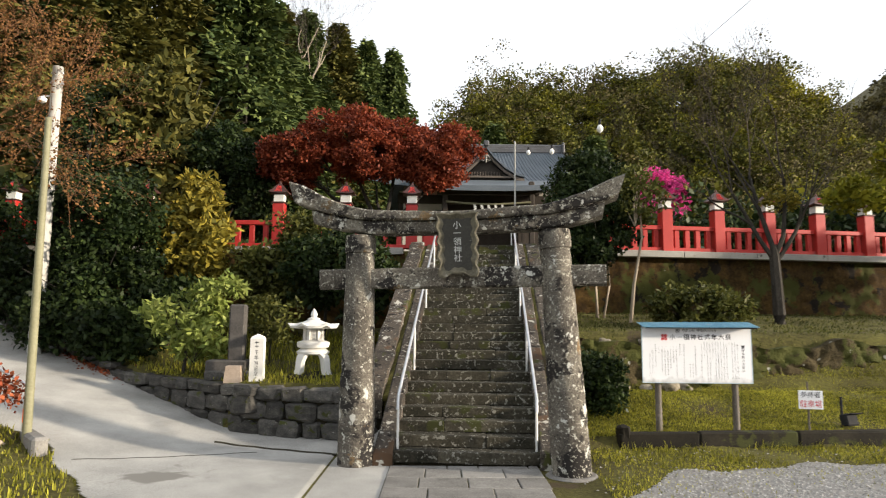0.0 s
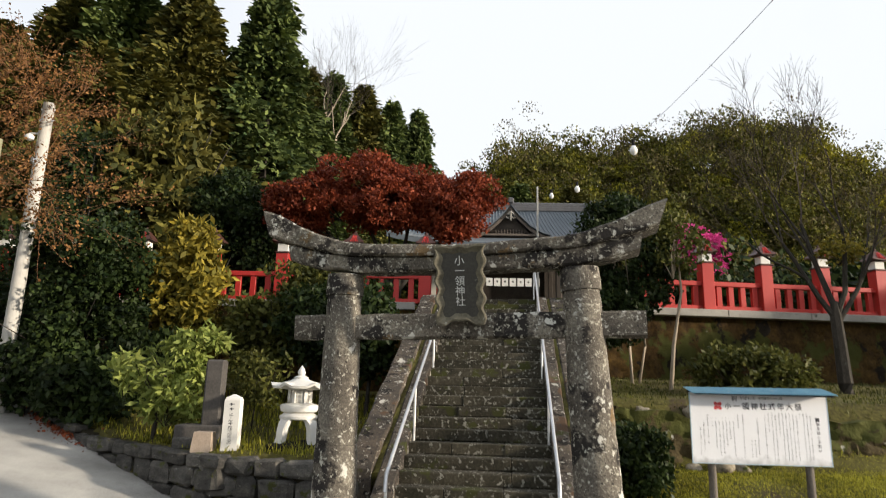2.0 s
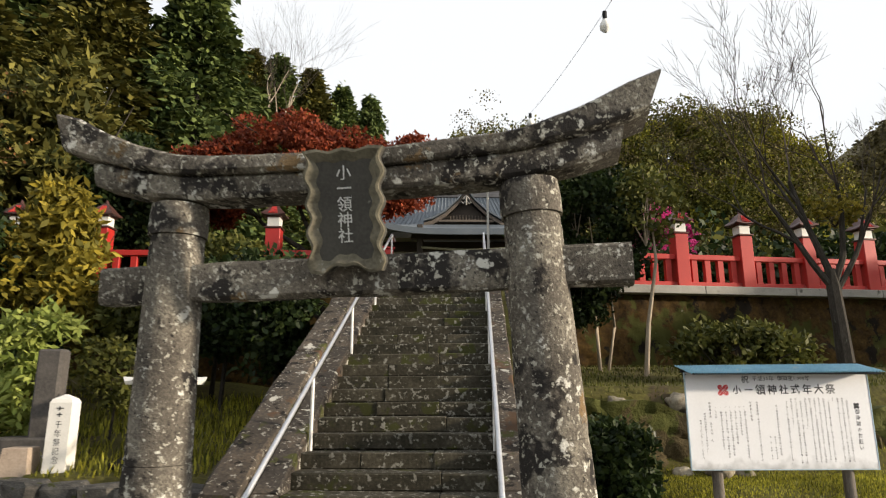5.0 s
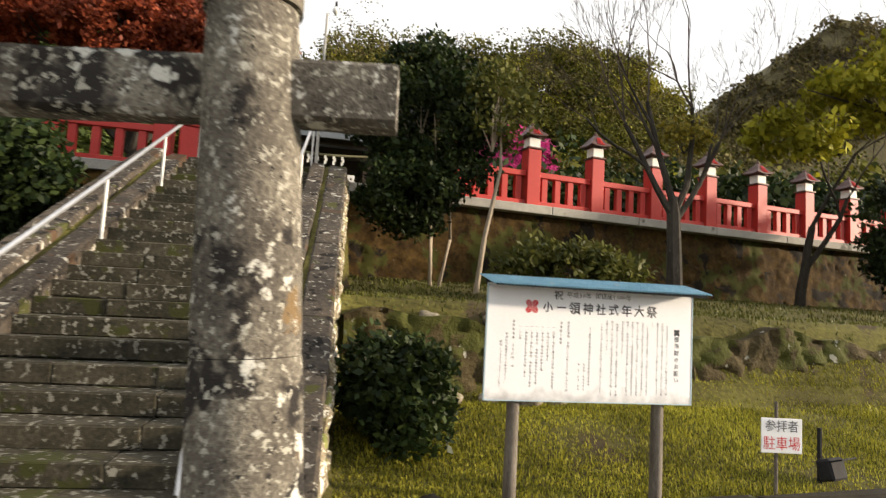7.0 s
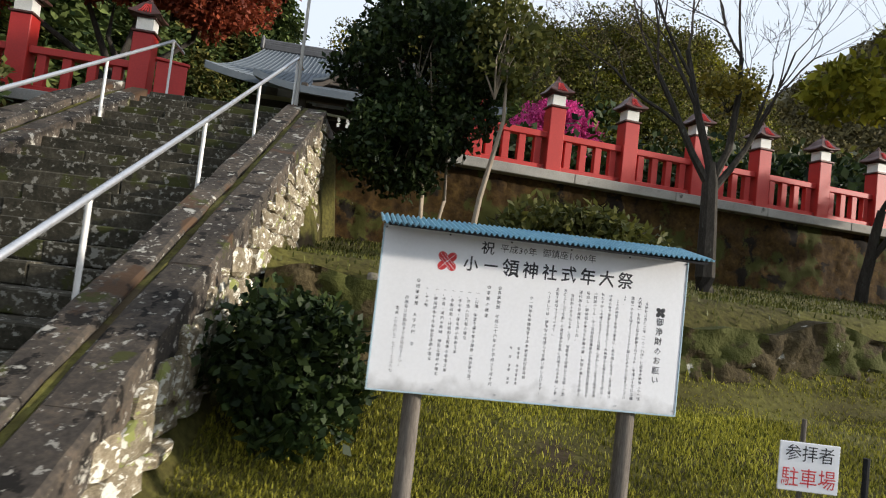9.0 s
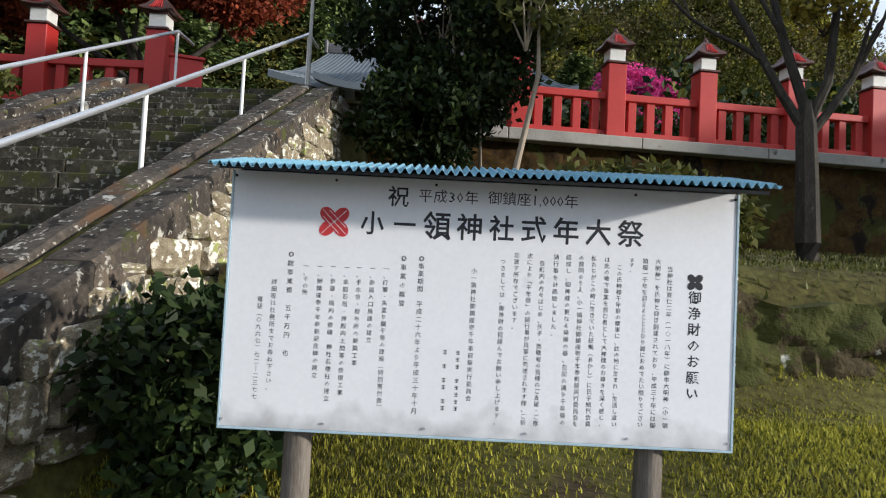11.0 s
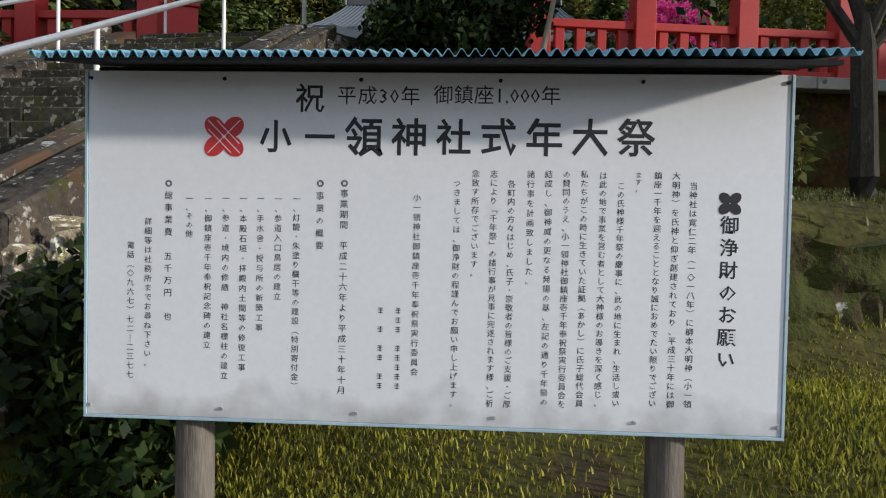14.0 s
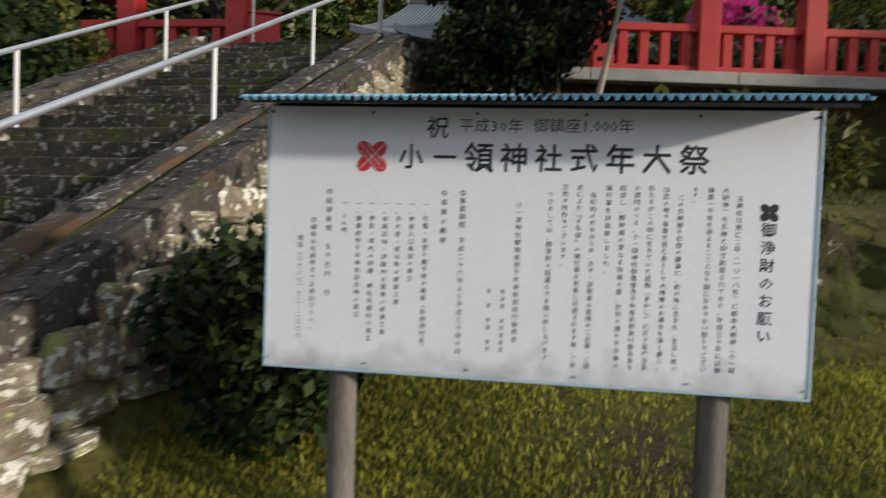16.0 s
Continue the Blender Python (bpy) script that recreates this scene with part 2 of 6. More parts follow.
hall_wood_mat = material("aged_hall_timber", [(0.025, 0.018, 0.013), (0.059, 0.045, 0.033)], 3, 25, 0.8, 0.3)
gable_wood_mat = material("grey_gable_timber", [(0.084, 0.066, 0.052), (0.154, 0.126, 0.101)], 3, 25, 0.8, 0.3)
plaster_mat = material("cream_plaster", [(0.50, 0.47, 0.40), (0.60, 0.57, 0.50)], 1.5, 40, 0.85, 0.1)
bark_mat = material("grey_bark", [(0.017, 0.015, 0.012), (0.038, 0.033, 0.027), (0.066, 0.058, 0.048)], 4, 26, 0.95, 0.8, spots=[((0.085, 0.089, 0.073), 5, 0.66)], stretch=(2, 2, 0.6), bump_distance=0.02)
pale_bark_mat = material("pale_bark", [(0.20, 0.165, 0.12), (0.36, 0.30, 0.23)], 5, 30, 0.9, 0.5, stretch=(2, 2, 0.6))
twig_mat = material("grey_brown_twigs", [(0.035, 0.028, 0.022), (0.077, 0.063, 0.050)], 3, 20, 0.95, 0.2)
rust_twig_mat = material("reddish_brown_twigs", [(0.17, 0.085, 0.045), (0.28, 0.15, 0.08)], 2, 20, 0.95, 0.2)
pole_mat = material("grey_concrete_pole", [(0.36, 0.35, 0.32), (0.52, 0.50, 0.46)], 2, 40, 0.85, 0.2, stretch=(1, 1, 0.3))
rod_mat = material("olive_grey_bamboo_pole", [(0.16, 0.15, 0.08), (0.27, 0.26, 0.16)], 3, 30, 0.7, 0.2)
cable_mat = material("black_cable", [(0.02, 0.02, 0.02), (0.035, 0.035, 0.035)], 5, 40, 0.6, 0.0)
bulb_mat = material("white_glass_bulb", [(0.75, 0.75, 0.72), (0.85, 0.85, 0.82)], 5, 40, 0.15, 0.0)
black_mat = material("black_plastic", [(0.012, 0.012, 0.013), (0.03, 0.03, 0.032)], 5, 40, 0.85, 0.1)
orange_mat = material("orange_reflector_band", [(0.75, 0.16, 0.05), (0.85, 0.2, 0.07)], 5, 40, 0.5, 0.0)
rock_mat = material("field_rock", [(0.10, 0.085, 0.06), (0.22, 0.19, 0.14), (0.33, 0.30, 0.24)], 3, 24, 0.93, 0.8, spots=[((0.09, 0.10, 0.025), 2, 0.6)], per_object=0.25, bump_distance=0.02)
bank_rock_mat = material("mossy_lichen_bank_rock", [(0.014, 0.010, 0.005), (0.045, 0.034, 0.015), (0.09, 0.07, 0.034)], 2.2, 18, 0.95, 1.0,
                         spots=[((0.052, 0.055, 0.013), 1.6, 0.49), ((0.315, 0.308, 0.266), 4.0, 0.64)], per_object=0.3, bump_distance=0.05)
far_hill_mat = material("distant_wooded_slope", [(0.06, 0.05, 0.028), (0.11, 0.095, 0.05), (0.15, 0.135, 0.06)], 0.25, 2.0, 0.98, 0.8, bump_distance=0.6)

cedar_leaf = leaf_material("cedar_needles", (0.027, 0.049, 0.018), (0.140, 0.175, 0.049), 0.7, 0.12)
cypress_leaf = leaf_material("cypress_sprays", (0.034, 0.041, 0.011), (0.149, 0.132, 0.030), 0.7, 0.12)
camellia_leaf = leaf_material("camellia_leaves", (0.008, 0.017, 0.006), (0.036, 0.054, 0.014), 0.5, 0.18)
light_leaf = leaf_material("fresh_green_leaves", (0.16, 0.21, 0.045), (0.34, 0.38, 0.10), 0.5, 0.3)
yellow_leaf = leaf_material("yellow_green_sprays", (0.085, 0.08, 0.016), (0.32, 0.25, 0.035), 0.6, 0.25)
olive_leaf = leaf_material("olive_leaves", (0.038, 0.047, 0.012), (0.119, 0.119, 0.027), 0.55, 0.25)
maple_leaf = leaf_material("red_maple_leaves", (0.10, 0.020, 0.012), (0.30, 0.070, 0.030), 0.55, 0.3)
pink_leaf = leaf_material("magenta_blossom", (0.42, 0.03, 0.17), (0.72, 0.10, 0.36), 0.6, 0.3)
rust_leaf = leaf_material("rusty_buds", (0.12, 0.055, 0.02), (0.27, 0.14, 0.05), 0.7, 0.25)
hill_leaf = leaf_material("hill_foliage", (0.026, 0.035, 0.007), (0.17, 0.16, 0.024), 0.7, 0.15)
hill_bright_leaf = leaf_material("hill_spring_foliage", (0.11, 0.115, 0.010), (0.33, 0.30, 0.028), 0.7, 0.2)
hill_brown_leaf = leaf_material("hill_bare_crowns", (0.060, 0.052, 0.022), (0.17, 0.14, 0.055), 0.8, 0.1)
grass_leaf = leaf_material("grass_blades", (0.045, 0.055, 0.010), (0.43, 0.40, 0.05), 0.6, 0.3)
dry_leaf = leaf_material("fallen_red_leaves", (0.20, 0.04, 0.02), (0.40, 0.12, 0.05), 0.8, 0.1)


# ---- mesh helpers ----
class Geo:
    """Collects vertices and faces of one mesh."""

    def __init__(self):
        self.v, self.f = [], []

    def add(self, verts, faces):
        k = len(self.v)
        self.v += [tuple(p) for p in verts]
        self.f += [tuple(i + k for i in q) for q in faces]
        return self

    def box(self, c, s, turn=0.0, bevel=0.0, jitter=0.0, rng=None, m=None):
        verts, faces = chamfered(s, bevel)
        if jitter:
            verts = [Vector(p) + Vector([rng.uniform(-jitter, jitter) for _ in range(3)]) for p in verts]
        m = m or pose(*c, 0, 0, turn)
        return self.add([m @ Vector(p) for p in verts], faces)

    def tube(self, path, radii, seg=10, caps=True, wobble=0.0, rng=None):
        path = [Vector(p) for p in path]
        if not hasattr(radii, "__len__"):
            radii = [radii] * len(path)
        verts, faces = [], []
        ref = Vector((0, 0, 1))
        for i, p in enumerate(path):
            way = (path[min(i + 1, len(path) - 1)] - path[max(i - 1, 0)]).normalized()
            side = way.cross(ref)
            if side.length < 0.05:
                side = way.cross(Vector((0, 1, 0)))
            side.normalize()
            up = side.cross(way).normalized()
            for j in range(seg):
                a = 2 * math.pi * j / seg
                r = radii[i] * (1 + (rng.uniform(-wobble, wobble) if wobble else 0))
                verts.append(p + side * (math.cos(a) * r) + up * (math.sin(a) * r))
        for i in range(len(path) - 1):
            for j in range(seg):
                k = (j + 1) % seg
                faces.append((i * seg + j, i * seg + k, (i + 1) * seg + k, (i + 1) * seg + j))
        if caps:
            faces.append(tuple(range(seg - 1, -1, -1)))
            faces.append(tuple(range((len(path) - 1) * seg, len(path) * seg)))
        return self.add(verts, faces)

    def lathe(self, profile, seg=16, at=(0, 0, 0), square=False, turn=0.0, flare=0.0):
        """profile: (radius, height) from the bottom up. square: four-sided rings; flare lifts the corners."""
        if square:
            seg = 16
        verts, faces = [], []
        for r, z in profile:
            for j in range(seg):
                a = 2 * math.pi * j / seg + turn
                k, lift = 1.0, 0.0
                if square:
                    local = (2 * math.pi * j / seg + math.pi / 4) % (math.pi / 2) - math.pi / 4
                    k = 1 / math.cos(local)
                    lift = flare * (k - 1) / 0.414 * (r / profile[0][0])
                verts.append((at[0] + math.cos(a) * r * k, at[1] + math.sin(a) * r * k, at[2] + z + lift))
        for i in range(len(profile) - 1):
            for j in range(seg):
                k = (j + 1) % seg
                faces.append((i * seg + j, i * seg + k, (i + 1) * seg + k, (i + 1) * seg + j))
        faces.append(tuple(range(seg - 1, -1, -1)))
        faces.append(tuple(range((len(profile) - 1) * seg, len(profile) * seg)))
        return self.add(verts, faces)

    def loft(self, rings, closed=True):
        seg = len(rings[0])
        verts = [p for r in rings for p in r]
        faces = []
        for i in range(len(rings) - 1):
            for j in range(seg):
                k = (j + 1) % seg
                faces.append((i * seg + j, i * seg + k, (i + 1) * seg + k, (i + 1) * seg + j))
        if closed:
            faces.append(tuple(range(seg - 1, -1, -1)))
            faces.append(tuple(range((len(rings) - 1) * seg, len(rings) * seg)))
        return self.add(verts, faces)

    def prism(self, poly, m, depth):
        """A flat outline in the local xz plane, from y=0 to y=depth."""
        k = len(poly)
        verts = [m @ Vector((x, 0, z)) for x, z in poly] + [m @ Vector((x, depth, z)) for x, z in poly]
        faces = [tuple(range(k)), tuple(range(2 * k - 1, k - 1, -1))]
        faces += [(i, k + i, k + (i + 1) % k, (i + 1) % k) for i in range(k)]
        return self.add(verts, faces)

    def mesh(self, name, mat, smooth=False):
        me = bpy.data.meshes.new(name)
        me.from_pydata(self.v, [], self.f)
        if not isinstance(mat, (list, tuple)):
            mat = [mat]
        for x in mat:
            me.materials.append(x)
        bm = bmesh.new()
        bm.from_mesh(me)
        bmesh.ops.recalc_face_normals(bm, faces=bm.faces)
        bm.to_mesh(me)
        bm.free()
        if smooth:
            me.shade_smooth()
            me.set_sharp_from_angle(angle=radians(40))
        return me


UNIT = None


def chamfered(s, bevel):
    """A box with its edges cut at 45 degrees: 24 vertices, 44 triangles."""
    global UNIT
    if UNIT is None:
        bm = bmesh.new()
        bmesh.ops.create_cube(bm, size=2.0)
        bmesh.ops.bevel(bm, geom=bm.edges[:], offset=0.2, segments=1, affect="EDGES")
        bm.verts.ensure_lookup_table()
        UNIT = ([tuple(v.co) for v in bm.verts], [tuple(v.index for v in f.verts) for f in bm.faces])
        bm.free()
    h = [max(a / 2, 1e-4) for a in s]
    if bevel <= 0:
        verts = [(x * h[0], y * h[1], z * h[2]) for x in (-1, 1) for y in (-1, 1) for z in (-1, 1)]
        return verts, [(0, 1, 3, 2), (4, 6, 7, 5), (0, 4, 5, 1), (2, 3, 7, 6), (0, 2, 6, 4), (1, 5, 7, 3)]
    verts = []
    for p in UNIT[0]:
        verts.append(tuple(math.copysign(h[i] if abs(p[i]) > 0.99 else max(h[i] - bevel, 0.0), p[i]) for i in range(3)))
    return verts, UNIT[1]


def thing(name, label, category, at=(0, 0, 0), group="", kind="", rz=0.0):
    ob = new(name)
    ob.empty_display_size = 0.1
    ob.matrix_world = pose(*at, 0, 0, rz)
    return tagged(ob, label, category, group, kind)


def part(name, geo, mat, parent, label="", smooth=False, at=None, kind=""):
    me = geo.mesh(name, mat, smooth) if isinstance(geo, Geo) else geo
    ob = new(name, me)
    ob.parent = parent
    if at is not None:
        ob.matrix_basis = at
    return tagged(ob, label, kind=kind)


def solo(name, geo, mat, label, category="", kind="", group="", smooth=False, at=None):
    ob = new(name, geo.mesh(name, mat, smooth) if isinstance(geo, Geo) else geo)
    if at is not None:
        ob.matrix_world = at
    return tagged(ob, label, category, group, kind)


def piece(name, mesh, parent, m):
    ob = bpy.data.objects.new(name, mesh)
    scene.collection.objects.link(ob)
    ob.parent = parent
    ob.matrix_basis = m
    return ob


def leaf_mesh(name, points, mat, size, rng, long=1.6, up=0.3, out=None):
    """Many folded leaves, four corners each, at the given points."""
    p = np.asarray(points, float)
    k = len(p)
    a = rng.normal(size=(k, 3))
    if out is not None:
        a = a * 0.7 + out
    a[:, 2] += up * rng.normal(size=k) * 0.3
    a /= np.linalg.norm(a, axis=1)[:, None] + 1e-9
    b = rng.normal(size=(k, 3))
    b -= a * (a * b).sum(1)[:, None]
    b /= np.linalg.norm(b, axis=1)[:, None] + 1e-9
    n = np.cross(a, b)
    s = size * rng.uniform(0.6, 1.35, size=(k, 1))
    v = np.stack([p, p + a * s * long * 0.5 + b * s * 0.5 + n * s * 0.12, p + a * s * long, p + a * s * long * 0.5 - b * s * 0.5 + n * s * 0.12], 1).reshape(-1, 3)
    me = bpy.data.meshes.new(name)
    me.vertices.add(4 * k)
    me.vertices.foreach_set("co", v.ravel())
    me.loops.add(4 * k)
    me.loops.foreach_set("vertex_index", np.arange(4 * k, dtype=np.int32))
    me.polygons.add(k)
    me.polygons.foreach_set("loop_start", np.arange(0, 4 * k, 4, dtype=np.int32))
    me.update(calc_edges=True)
    me.validate()
    me.materials.append(mat)
    return me


def cloud(centre, radii, clumps, per, clump, rng, hollow=0.55):
    """Leaf points in clumps that fill an ellipsoid's outer part unevenly."""
    pts = []
    for _ in range(clumps):
        d = rng.normal(size=3)
        d /= np.linalg.norm(d)
        c = np.array(centre) + d * np.array(radii) * rng.uniform(hollow, 1.0)
        r = clump * rng.uniform(0.6, 1.3)
        q = rng.normal(size=(per, 3))
        q /= np.linalg.norm(q, axis=1)[:, None]
        pts.append(c + q * (r * rng.uniform(0.35, 1.0, size=(per, 1)) ** 0.6) * np.array((1, 1, 0.7)))
    return np.concatenate(pts)


def branching(rng, start, way, length, radius, depth, spread=0.5, shrink=0.72, up=0.12, forks=(2, 3), out=None):
    """Polylines of a bare tree: (points, radii)."""
    out = [] if out is None else out
    pts, rad, p, d = [Vector(start)], [radius], Vector(start), Vector(way).normalized()
    steps = 4 if depth > 1 else 3
    for i in range(steps):
        d = (d + Vector([rng.gauss(0, 0.10) for _ in range(3)]) + Vector((0, 0, up * 0.3))).normalized()
        p = p + d * (length / steps)
        pts.append(p)
        rad.append(radius * (1 - 0.42 * (i + 1) / steps))
    out.append((pts, rad))
    if depth > 0:
        for k in range(rng.randint(*forks) + (1 if depth <= 2 else 0)):
            j = rng.randint(2, steps) if k else steps
            side = Vector([rng.gauss(0, 1) for _ in range(3)])
            side = (side - d * side.dot(d)).normalized()
            dd = (d + side * spread * rng.uniform(0.6, 1.3) + Vector((0, 0, up))).normalized()
            branching(rng, pts[j], dd, length * shrink * rng.uniform(0.75, 1.15), max(rad[j] * 0.68, 0.004), depth - 1, spread, shrink, up, forks, out)
    return out


def limbs(lines, seg=6, thin=4):
    g = Geo()
    for pts, rad in lines:
        g.tube(pts, rad, seg if rad[0] > 0.03 else thin, caps=False)
    return g


def words(name, text, size, mat, parent, m, spacing=1.0, line=1.0, vertical=False, depth=0.0002, squeeze=1.0, align="CENTER", heavy=0.0):
    """Raised lettering as one mesh, facing local -y, its first line at the top."""
    cu = bpy.data.curves.new(name, "FONT")
    cu.body = "\n".join(text) if vertical else text
    cu.size, cu.align_x, cu.align_y = size, align, "TOP"
    cu.space_character, cu.space_line = spacing, line
    cu.extrude, cu.resolution_u, cu.offset = depth, 1, heavy
    tmp = bpy.data.objects.new(name, cu)
    scene.collection.objects.link(tmp)
    dg = bpy.context.evaluated_depsgraph_get()
    dg.update()
    me = bpy.data.meshes.new_from_object(tmp.evaluated_get(dg))
    bpy.data.objects.remove(tmp)
    me.materials.clear()
    me.materials.append(mat)
    me.transform(Matrix.Rotation(radians(90), 4, "X") @ Matrix.Diagonal((squeeze, 1, 1, 1)))
    ob = new(name, me)
    ob.parent = parent
    ob.matrix_basis = m
    return ob


# ---- the lie of the land ----
def smooth(a, b, x):
    t = np.clip((x - a) / (b - a), 0, 1)
    return t * t * (3 - 2 * t)


ROAD_WAY = (-0.82, 0.57)


def road_height(x, y):
    r = (x + 3.35) * ROAD_WAY[0] + (y - 11.0) * ROAD_WAY[1]
    return 0.02 + 0.19 * (np.log1p(np.exp(np.clip(r * 2.2, -40, 40))) / 2.2)


def wall_line(x):
    """y of the left retaining wall's face."""
    return np.where(x > -3.35, 10.75 - (x + 1.7) * 0.15, 11.0 - (x + 3.35) * 0.70)


def kerb_line(x):
    """y of the kerb along the foot of the bank."""
    return 10.24 + (x - 5.0) * 0.10


def height(x, y):
    x, y = np.asarray(x, float), np.asarray(y, float)
    road = road_height(x, y)
    front = np.where(x < -1.6, road, 0.0)
    # left terrace behind the retaining wall
    back = y - wall_line(x)
    terrace = np.maximum(0.9, road + 0.25) + np.clip(back - 0.5, 0, 30) * 0.13
    left = np.where(back > 0.22, terrace, front)
    # right bank
    step = y - kerb_line(x)
    bank = 0.02 + 0.05 * smooth(8.6, 9.8, y) + 0.17 * smooth(-0.03, 0.07, step) + 0.45 * smooth(10.3, 12.6, y) + 1.15 * smooth(12.7, 13.6, y) + 0.45 * smooth(13.6, 19.0, y)
    right = bank
    low = np.where(x < 0.9, left, right)
    # bed of the stairs, hidden under the stones
    sx = x - 0.333 - 0.07 * (y - 8.95)
    stair = 0.0 + np.clip(y - 9.2, 0, 7.6) * 0.49 - 0.25
    low = np.where(np.abs(sx) < 1.62, np.where(y > 9.2, stair, 0.0), low)
    edge = np.where(sx < 0, 18.45, np.where(sx < 1.62, 16.7, 19.75 + (x - 7.0) * 0.134))
    upper = np.where((np.abs(sx) < 1.62) & (y > 16.7), 4.03, 4.08)
    z = np.where(y > edge, upper, low)
    # wooded hills behind
    hill = 23.5 * smooth(52, 77, y) * smooth(-7, 5, x) * smooth(0.84, 0.48, x / np.maximum(y, 1))
    hill = hill + 14.0 * smooth(24, 60, y - (x + 8) * 0.7) * smooth(-4, -24, x) + 42 * smooth(80, 220, y) * smooth(20, 110, x)
    hill = hill + 4.0 * smooth(16, 40, x) * smooth(26, 50, y + (x - 16) * 0.3)
    hill = hill + 7.0 * smooth(-12, -40, x) * smooth(8, 34, y)
    return z + hill


def axis(lo, hi, near_lo, near_hi, step, wide):
    a = list(np.arange(near_lo, near_hi + 1e-6, step))
    s, v, left, right = step, near_hi, [], []
    while v < hi:
        s = min(s * wide, 60)
        v += s
        right.append(v)
    s, v = step, near_lo
    while v > lo:
        s = min(s * wide, 60)
        v -= s
        left.append(v)
    return np.array(left[::-1] + a + right)


def draped(name, xs, ys, mat, lift, keep=None):
    X, Y = np.meshgrid(xs, ys)
    Z = height(X, Y) + lift
    nx, ny = len(xs), len(ys)
    verts = np.stack([X, Y, Z], -1).reshape(-1, 3)
    i = np.arange(nx * ny).reshape(ny, nx)
    quads = np.stack([i[:-1, :-1], i[:-1, 1:], i[1:, 1:], i[1:, :-1]], -1).reshape(-1, 4)
    if keep is not None:
        c = verts[quads].mean(1)
        quads = quads[keep(c[:, 0], c[:, 1])]
    me = bpy.data.meshes.new(name)
    me.from_pydata(verts.tolist(), [], quads.tolist())
    me.materials.append(mat)
    me.shade_smooth()
    return me


solo("ground", draped("ground", axis(-700, 700, -14, 18, 0.2, 1.18), axis(-500, 900, -4, 22, 0.2, 1.18), ground_mat, 0.0), None,
     "mossy earth and rough grass rising to wooded hills", "ground", "structure")


def road_side(x, y):
    return (x + 5.6) * 0.57 + (y - 8.3) * 0.82


def on_road(x, y):
    wide = np.where(x < -1.7, (y < wall_line(x) + 0.05) & True, True)
    verge = (y < 9.35 + (x + 5.8) * -0.4) & (x < np.minimum(-3.5, -4.1 - (y - 7.4) * 0.85 + 0.06 * np.sin(y * 5)))
    a = wide & ~verge & (road_side(x, y) > -4.0) & (x < -0.70 - 0.28 * (y > 8.9))
    return a & (y < 40) & (y < 10.6 + 99 * (x < -1.72))


def on_gravel(x, y):
    edge = 7.2 + 1.6 * smooth(1.8, 3.6, x) + 0.16 * np.clip(x - 3.8, 0, 8) + np.sin(x * 2.7) * 0.12 + np.sin(x * 6.1 + 1) * 0.06
    return (x > 1.75) & (y < edge)


solo("road", draped("road", np.concatenate([np.arange(-26, -9, 0.2), np.arange(-9, -0.6, 0.045)]), np.concatenate([np.arange(-12, 5, 0.2), np.arange(5, 14, 0.045), np.arange(14, 30, 0.2)]), concrete_mat, 0.015, on_road), None,
     "worn pale concrete lane climbing past the gate", "road", "structure")
solo("gravel_yard", draped("gravel_yard", np.arange(1.6, 16, 0.06), np.concatenate([np.arange(-8, 5, 0.3), np.arange(5, 10.4, 0.05)]), gravel_bed_mat, 0.012, on_gravel), None,
     "grey gravel parking yard beside the grass", "gravel yard", "structure")

# open joint across the lane; dark strip below the wall standing for ledge shade
for name, a, b, w, label in (("road_joint", (-5.0, 8.75), (-2.75, 9.65), 0.012, "thin dark joint across the concrete lane"),
                             ("gutter", (-3.6, 10.25), (-1.55, 9.55), 0.05, "narrow dark strip standing for the shade under a concrete ledge")):
    g = Geo()
    rings = []
    for i in range(30):
        k = i / 29
        x, y = a[0] + (b[0] - a[0]) * k, a[1] + (b[1] - a[1]) * k + 0.015 * math.sin(k * 23)
        z = float(road_height(x, y)) + 0.019
        rings.append([(x, y - w, z - 0.01), (x, y - w, z), (x, y + w, z), (x, y + w, z - 0.01)])
    g.loft(rings)
    solo(name, g, mortar_mat, label, "joint", "structure")

# far slope seen beyond the trees
def far_top(x):
    return float(np.clip(55 + (x - 112) * (0.78 if x > 112 else 2.2), 6, 120))


g = Geo()
rng = random.Random(4)
rings = []
for i in range(31):
    x = 60 + i * 8
    top = far_top(x) + rng.uniform(-1, 1)
    rings.append([(x, 150, 0), (x, 170, top * 0.6), (x, 200, top), (x, 300, top * 0.9)])
g.loft(rings, closed=False)
solo("far_hillside", g, far_hill_mat, "distant brown wooded hillside", "hillside", "structure", smooth=True)


# ---- stairs ----
RISE, TREAD, STEPS = 0.161, 0.328, 25
STAIR = pose(0.333, 8.95, 0.037, 0, 0, -4.0)


def slope_z(d):
    return RISE + d * RISE / TREAD


def slope_block(s0, s1, d0, d1, up, down, rng, jitter=0.008):
    """A long stone that follows the stairs' slope, in the stairs' own axes."""
    rings = []
    k = max(2, int((d1 - d0) / 0.25))
    c = 0.02
    for i in range(k + 1):
        d = d0 + (d1 - d0) * i / k
        z = slope_z(d)
        j = [rng.uniform(-jitter, jitter) for _ in range(4)]
        e = 0.012 if i in (0, k) else 0
        rings.append([(s0 + j[0], d, z - down), (s0 + j[0], d, z + up - c - e), (s0 + c, d, z + up + j[1] - e),
                      (s1 - c, d, z + up + j[2] - e), (s1 + j[3], d, z + up - c - e), (s1 + j[3], d, z - down)])
    return Geo().loft(rings)


